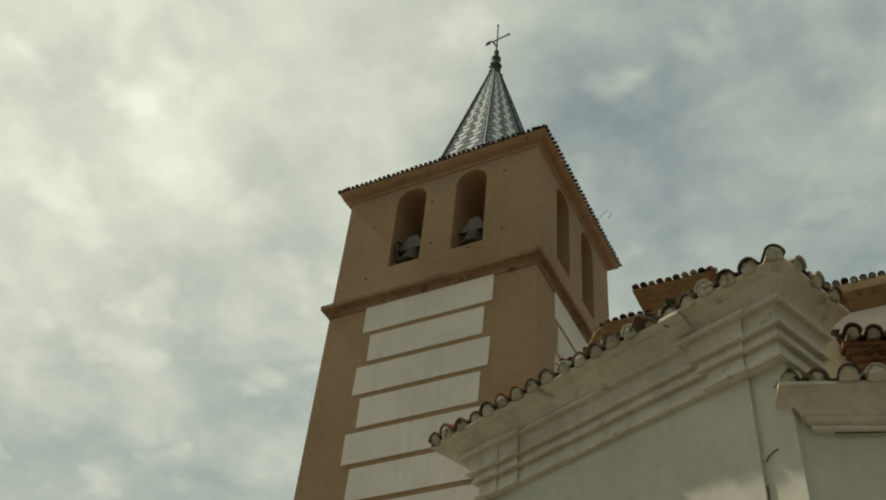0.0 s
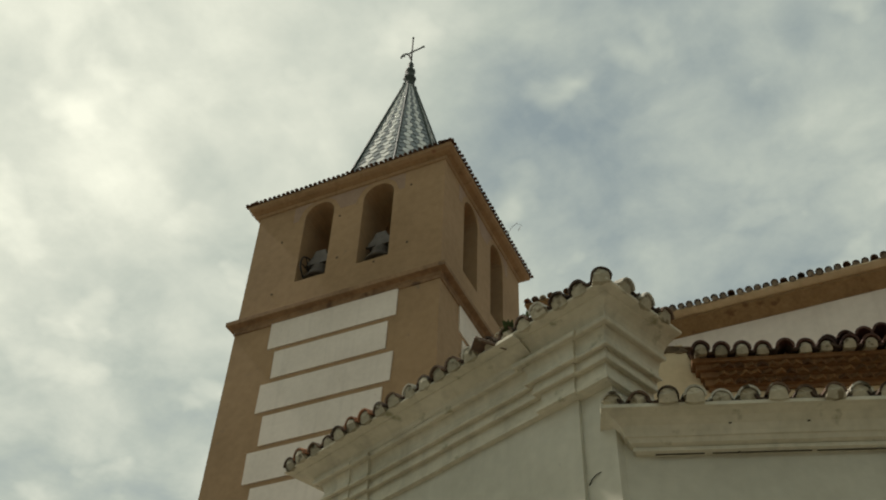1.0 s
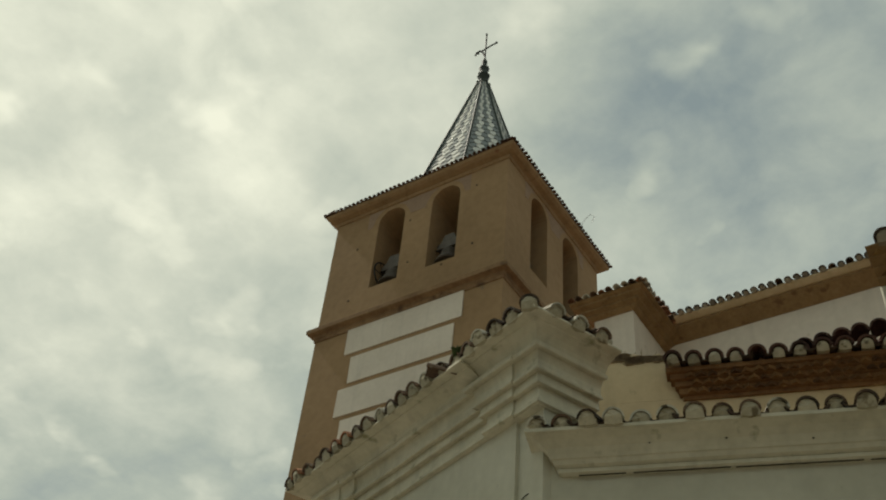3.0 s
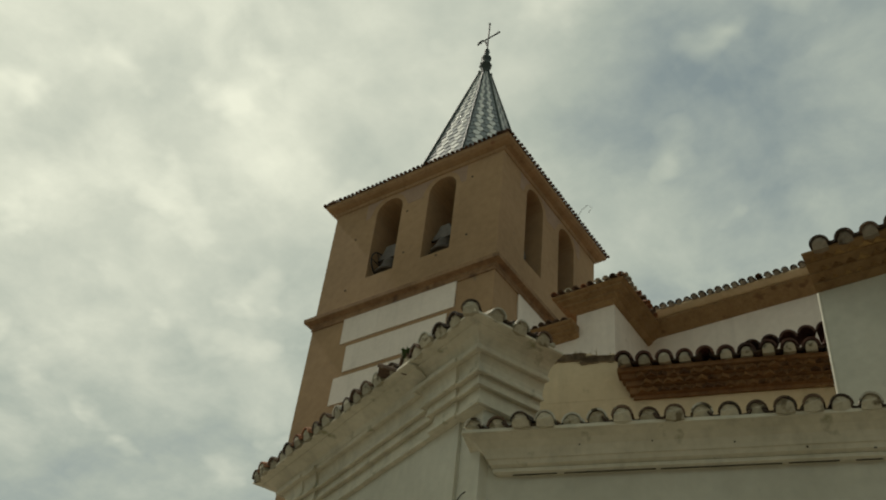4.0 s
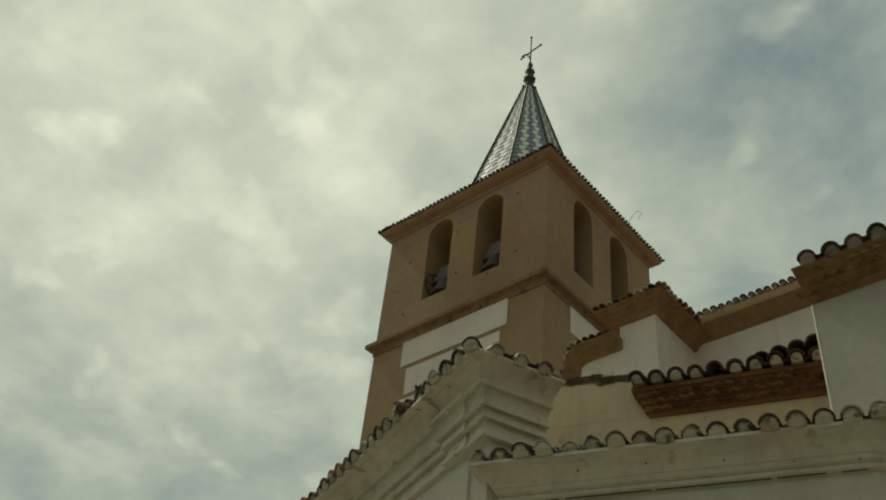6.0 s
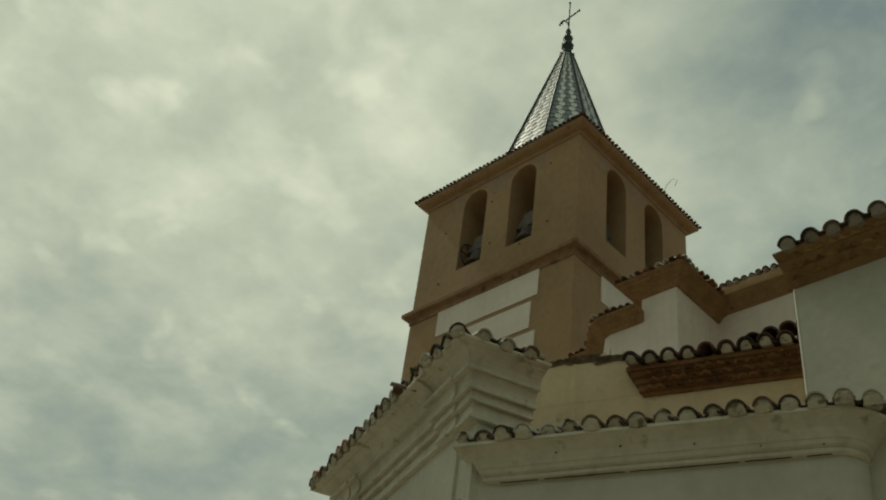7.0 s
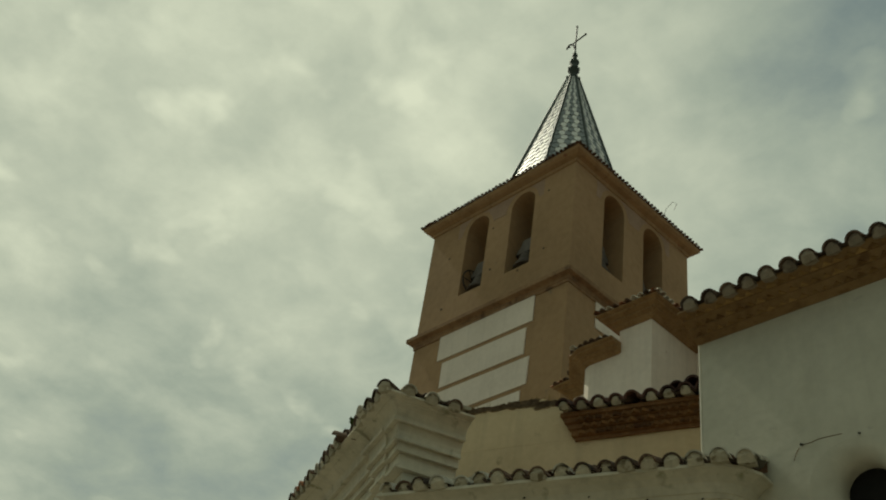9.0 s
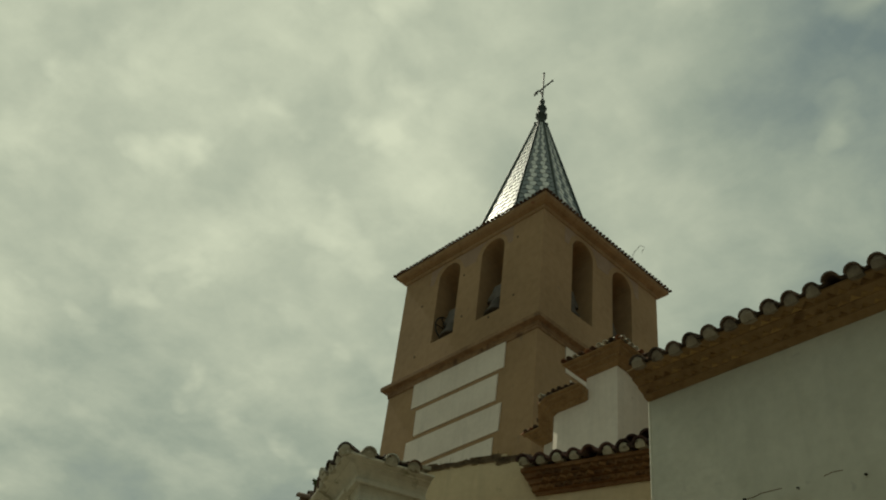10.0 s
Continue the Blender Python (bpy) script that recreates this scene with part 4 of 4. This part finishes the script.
part("cornice", sweep([side(0.25, -0.3), side(0.25, 0), side(LL - 0.22, 0), side(LL - 0.13, -0.012), side(LL - 0.06, -0.05), side(LL - 0.01, -0.11), side(LL + 0.01, -0.19), side(LL + 0.01, -0.45)], LOWP, cuts=0.5), LIME_TRIM, chapel)


def low_tile():
    r = random.random()
    return random.choice(cover_lime) if r < 0.22 else random.choice(cover)


eave_tiles(chapel, side(-0.06, 0.315, 5.785), side(LL + 0.29, 0.315, 5.785), LNV, cover, pan, 0.213, radians(16), 2, plug=PLUG_WHITE, jitter=2.1, chooser=low_tile, rise=0.03, filled=1.0)
ribbed_roof("roof", side(-0.1, -0.2, 5.98), side(3.8, -0.2, 5.98), (*(-LNV * 1.75), 0.5), 0.213, ROOF, chapel)

# dark strips stand for the shadow in the broken cornice joint; damp spots on it
for u0, u1, z in ((0.36, 0.74, 5.486), (0.80, 1.56, 5.487), (1.60, 2.55, 5.486), (2.60, 2.98, 5.488), (3.1, 3.3, 5.487)):
    bm = bmesh.new()
    prism(bm, [side(u0, 0.026, z - 0.003), side(u1, 0.027, z - 0.003), side(u1, 0.041, z - 0.004), side(u0, 0.040, z - 0.005)], (0, 0, 0.006))
    part("joint_shadow", bm, SHADOW_LINE, chapel, "dark strip for the shadow in the joint under the cornice")

for u, d, z in ((1.55, 0.17, 5.69), (2.2, 0.14, 5.66), (2.75, 0.11, 5.60), (3.25, 0.10, 5.57), (0.95, 0.17, 5.69), (1.0, 0.05, 5.5)):
    bm = bmesh.new()
    rod(bm, [side(u, d - 0.03, z), side(u + 0.004, d + 0.025, z - 0.035)], 0.007)
    part("nail", bm, IRON, chapel)

# ---- sacristy behind: cream wall, brick eave, broken wall top ----
MD = Vector((0.953, 0.302))
MN = Vector((0.302, -0.953))
MS = Vector((0.05, 8.62))


def mid(u, d, z=None):
    p = MS + MD * u + MN * d
    return (p.x, p.y) if z is None else (p.x, p.y, z)


sacristy = thing("sacristy", mid(1, -1, ground_z(1)), "cream plastered sacristy wall with brick eave and broken wall top", "building")
bm = bmesh.new()
wall(bm, mid(-2.6, 0), MD, 5.6, -1.5, 7.42, 0.5)
part("cream_wall", bm, CREAM, sacristy)
bm = bmesh.new()
top = [(-2.6, 8.02)]
u = -2.6
while u < -0.2:
    u += random.uniform(0.09, 0.2)
    top.append((min(u, -0.15), 8.03 + random.uniform(-0.05, 0.04)))
ringw = [mid(-2.6, 0.002, 7.42), mid(0.02, 0.002, 7.42)] + [mid(a, 0.002, z) for a, z in reversed(top)]
prism(bm, ringw, (*(-MN * 0.4), 0))
part("wall_stub", bm, CREAM, sacristy, "broken cream wall top with bare mortar edge")
bm = bmesh.new()
for _ in range(260):
    a = random.uniform(-2.55, -0.12)
    w, h, z = random.uniform(0.03, 0.11), random.uniform(0.012, 0.03), 8.035 + random.uniform(-0.055, 0.02) - (0.05 if a > -0.5 else 0)
    ring = [mid(a + w * math.cos(k * 1.05) * random.uniform(0.6, 1.3), 0.014, z + h * math.sin(k * 1.05) * random.uniform(0.7, 1.2)) for k in range(6)]
    prism(bm, ring, (*(-MN * random.uniform(0.05, 0.3)), 0))
tagged(part("rubble_edge", bm, RUBBLE, sacristy, "brown bare mortar and rubble edge"), kind="stuff")
MIDP = [(-0.1, 7.38), (0.03, 7.38), (0.03, 7.42), (0.065, 7.43), (0.065, 7.50), (0.10, 7.51), (0.10, 7.57), (0.14, 7.58), (0.14, 7.64), (0.18, 7.65), (0.18, 7.70), (-0.1, 7.70)]
part("eave", sweep([mid(0.08, -0.4), mid(0.08, 0), mid(3.2, 0)], MIDP, cuts=0.5), SOFFIT_RED, sacristy)
# brick courses of the eave
def brick_mesh(mat):
    bm = bmesh.new()
    box(bm, (-0.055, -0.055, 0), (0.055, 0.055, 0.042))
    return mesh_of("brick", bm, mat)


turn = math.atan2(MD.y, MD.x)
brick = brick_mesh(BRICK_RED)
for k, (o, z) in enumerate(((0.045, 7.435), (0.08, 7.515), (0.12, 7.585))):
    for i in range(25):
        piece("brick", brick, Matrix.Translation(mid(0.15 + 0.116 * i + 0.058 * (k % 2), o + random.uniform(-0.006, 0.006), z)) @ Matrix.Rotation(turn + radians(45 + random.uniform(-9, 9)), 4, "Z") @ Matrix.Diagonal((random.uniform(0.85, 1.08), random.uniform(0.85, 1.08), random.uniform(0.8, 1.0), 1)), sacristy)
eave_tiles(sacristy, mid(-0.12, 0.27, 7.70), mid(2.9, 0.27, 7.70), MN, cover_thick, pan, 0.21, radians(18), 2, plug=PLUG_SMALL, jitter=1.8, filled=0.8, rise=0.025)
for i in range(5):
    piece("roof_tile", random.choice(cover_thick), Matrix.Translation(mid(1.35 + 0.19 * i, 0.14, 7.86 + 0.04 * i)) @ Matrix.Rotation(turn + radians(random.uniform(-8, 8)), 4, "Z") @ Matrix.Rotation(radians(14), 4, "X"), sacristy)
ribbed_roof("roof", mid(-0.1, 0.1, 7.78), mid(3.2, 0.1, 7.78), (*(-MN * 4.0), 1.3), 0.21, ROOF, sacristy)

# ---- transept wing ----
WY, WX, WTOP = 7.9, 2.345, 7.535
wing = thing("transept_wing", (WX + 3, WY, ground_z(5)), "large limewashed wing with ochre corbelled eave and splayed window", "building")
bm = bmesh.new()
WL = 7.2
WCX = 3.82
UO0, UO1 = WCX - WX - 0.39, WCX - WX + 0.39
wall(bm, (WX, WY), (1, 0), WL, -1.5, WTOP, 0.6, [(UO0, UO1, 4.1, 5.63, 0)])
part("wing_wall", weld(bm), LIME, wing)
bm = bmesh.new()
box(bm, (WX, WY + 0.6, -1.5), (WX + 0.5, WY + 7.1, WTOP))
box(bm, (WX + WL - 0.5, WY + 0.6, -1.5), (WX + WL, WY + 7.1, WTOP))
part("wing_wall", bm, LIME, wing)
bm = bmesh.new()
rod(bm, [(WX + 0.012, WY + 0.012, -1.4), (WX + 0.012, WY + 0.012, WTOP)], 0.02, 8)
part("corner_bead", bm, LIME, wing)
# splayed reveal narrowing to the dark opening
bm = bmesh.new()
big = arch_line(WX + UO0, WX + UO1, 4.1, 5.63, 16)
lil = arch_line(3.655, 4.10, 4.3, 5.61, 16)
rings = []
for f, deep in ((0.0, 0.001), (0.2, 0.004), (0.4, 0.014), (0.6, 0.032), (0.8, 0.06), (0.95, 0.10), (1.0, 0.15), (1.0, 0.24)):
    rings.append([bm.verts.new((x + (a - x) * f, WY + deep, z + (c - z) * f)) for (x, z), (a, c) in zip(big, lil)])
for r, s in zip(rings, rings[1:]):
    for k in range(len(r)):
        j = (k + 1) % len(r)
        bm.faces.new((r[k], r[j], s[j], s[k]))
part("splay", bm, LIME, wing, "rounded limewashed window splay", smooth=True)
# added black sheet: the unlit room's darkness is put into its colour
bm = bmesh.new()
prism(bm, [(3.44, WY + 0.245, 4.15), (4.20, WY + 0.245, 4.15), (4.20, WY + 0.245, 6.0), (3.44, WY + 0.245, 6.0)], (0, 0.04, 0))
part("shutter", bm, OPENING_BLACK, wing, "black sheet for the unlit inside of the opening")
# hairline cracks, a rust mark and small nails
for line in ([(3.30, 5.95), (3.325, 6.01), (3.36, 6.06)], [(3.385, 6.085), (3.48, 6.085), (3.56, 6.10), (3.66, 6.095), (3.77, 6.09)], [(4.18, 6.085), (4.26, 6.10), (4.36, 6.09)]):
    bm = bmesh.new()
    rod(bm, [(x, WY - 0.001, z) for x, z in line], 0.0035)
    part("crack", bm, RUBBLE, wing, "dark hairline crack in the limewash")
for x, z, q in ((3.394, 6.09, 0.012), (3.93, 6.05, 0.008), (4.56, 5.99, 0.011)):
    bm = bmesh.new()
    rod(bm, [(x, WY + 0.01, z), (x, WY - 0.03, z - 0.015)], q)
    part("nail", bm, IRON, wing)
WEAVE = [(-0.1, 0.0), (0.02, 0.0), (0.09, 0.035), (0.09, 0.06), (0.18, 0.10), (0.18, 0.125), (0.28, 0.165), (0.28, 0.19), (0.38, 0.225), (0.38, 0.25), (-0.1, 0.25)]
part("eave", sweep([(WX, WY), (WX + WL, WY)], [(o, WTOP + z * 0.8) for o, z in WEAVE], cuts=0.5), SOFFIT, wing)
cover_wing = [barrel("roof_tile", TILE, r0=0.092, thick=0.02, seg=8), barrel("roof_tile", TILE, r0=0.087, r1=0.078, thick=0.02, seg=8)]
eave_tiles(wing, (WX + 0.08, WY - 0.46, WTOP + 0.18), (WX + WL, WY - 0.46, WTOP + 0.18), (0, -1), cover_wing, pan, 0.22, radians(17), 2, plug=PLUG_BROWN, jitter=1.5, filled=0.95, rise=0.0)
ochre_brick = brick_mesh(BRICK_OCHRE)
for k, (o, z) in enumerate(((0.10, 0.045), (0.20, 0.096), (0.30, 0.148))):
    for i in range(60):
        piece("brick", ochre_brick, Matrix.Translation((WX + 0.09 + 0.117 * i + 0.058 * (k % 2), WY - o + 0.035, WTOP + z)) @ Matrix.Rotation(radians(45 + random.uniform(-9, 9)), 4, "Z") @ Matrix.Diagonal((random.uniform(0.85, 1.08), random.uniform(0.85, 1.08), random.uniform(0.8, 1.0), 1)), wing)
ribbed_roof("roof", (WX - 0.02, WY - 0.1, WTOP + 0.29), (WX + WL, WY - 0.1, WTOP + 0.29), (0, 6.8, 1.6), 0.22, ROOF, wing)

# ---- small things ----
bm = bmesh.new()
for u, z, n in ((-2.2, 8.03, 30), (-1.4, 8.03, 40), (-0.8, 8.03, 40), (-0.3, 8.03, 30)):
    for _ in range(n):
        a = u + random.uniform(-0.35, 0.35)
        if a > -0.16:
            continue
        h, b = random.uniform(0.05, 0.14), random.uniform(-0.06, 0.06)
        p = Vector(mid(a, random.uniform(-0.2, 0.01), z - 0.02))
        q = p + Vector((b, random.uniform(-0.05, 0.03), h))
        w = Vector((0.004, 0.003, 0))
        prism(bm, [p - w, p + w, q], (0.0, 0.003, 0))
grass = tagged(new("dry_grass", mesh_of("dry_grass", bm, GRASS)), "thin dry grass rooted along the broken wall top", "grass", kind="stuff")


def tuft(u, d, z, r, n):
    bm = bmesh.new()
    c = Vector(fac(u, d, z))
    for _ in range(n):
        v = Vector((random.gauss(0, 1), random.gauss(0, 1), abs(random.gauss(0.4, 0.8)))).normalized()
        tip = c + v * r * random.uniform(0.5, 1.1)
        s = v.orthogonal().normalized() * r * 0.18
        m = c.lerp(tip, 0.6)
        prism(bm, [c, m + s, tip, m - s], v.cross(s).normalized() * 0.003)
    t = thing("wall_plant", c, "small green weed rooted between the coping tiles", "plant")
    part("leaves", bm, LEAF, t)


tuft(0.62, 0.40, Z + 0.06, 0.11, 40)
tuft(0.40, 0.40, Z + 0.09, 0.06, 20)

wire2 = thing("cable", fac(0.12, -0.035, 5.35), "short black cable end hooked on the corner strip", "cable")
bm = bmesh.new()
rod(bm, [fac(0.06, -0.034, 5.395), fac(0.10, -0.024, 5.382), fac(0.15, -0.024, 5.358), fac(0.185, -0.034, 5.325)], 0.005)
part("strand", bm, CABLE, wire2)
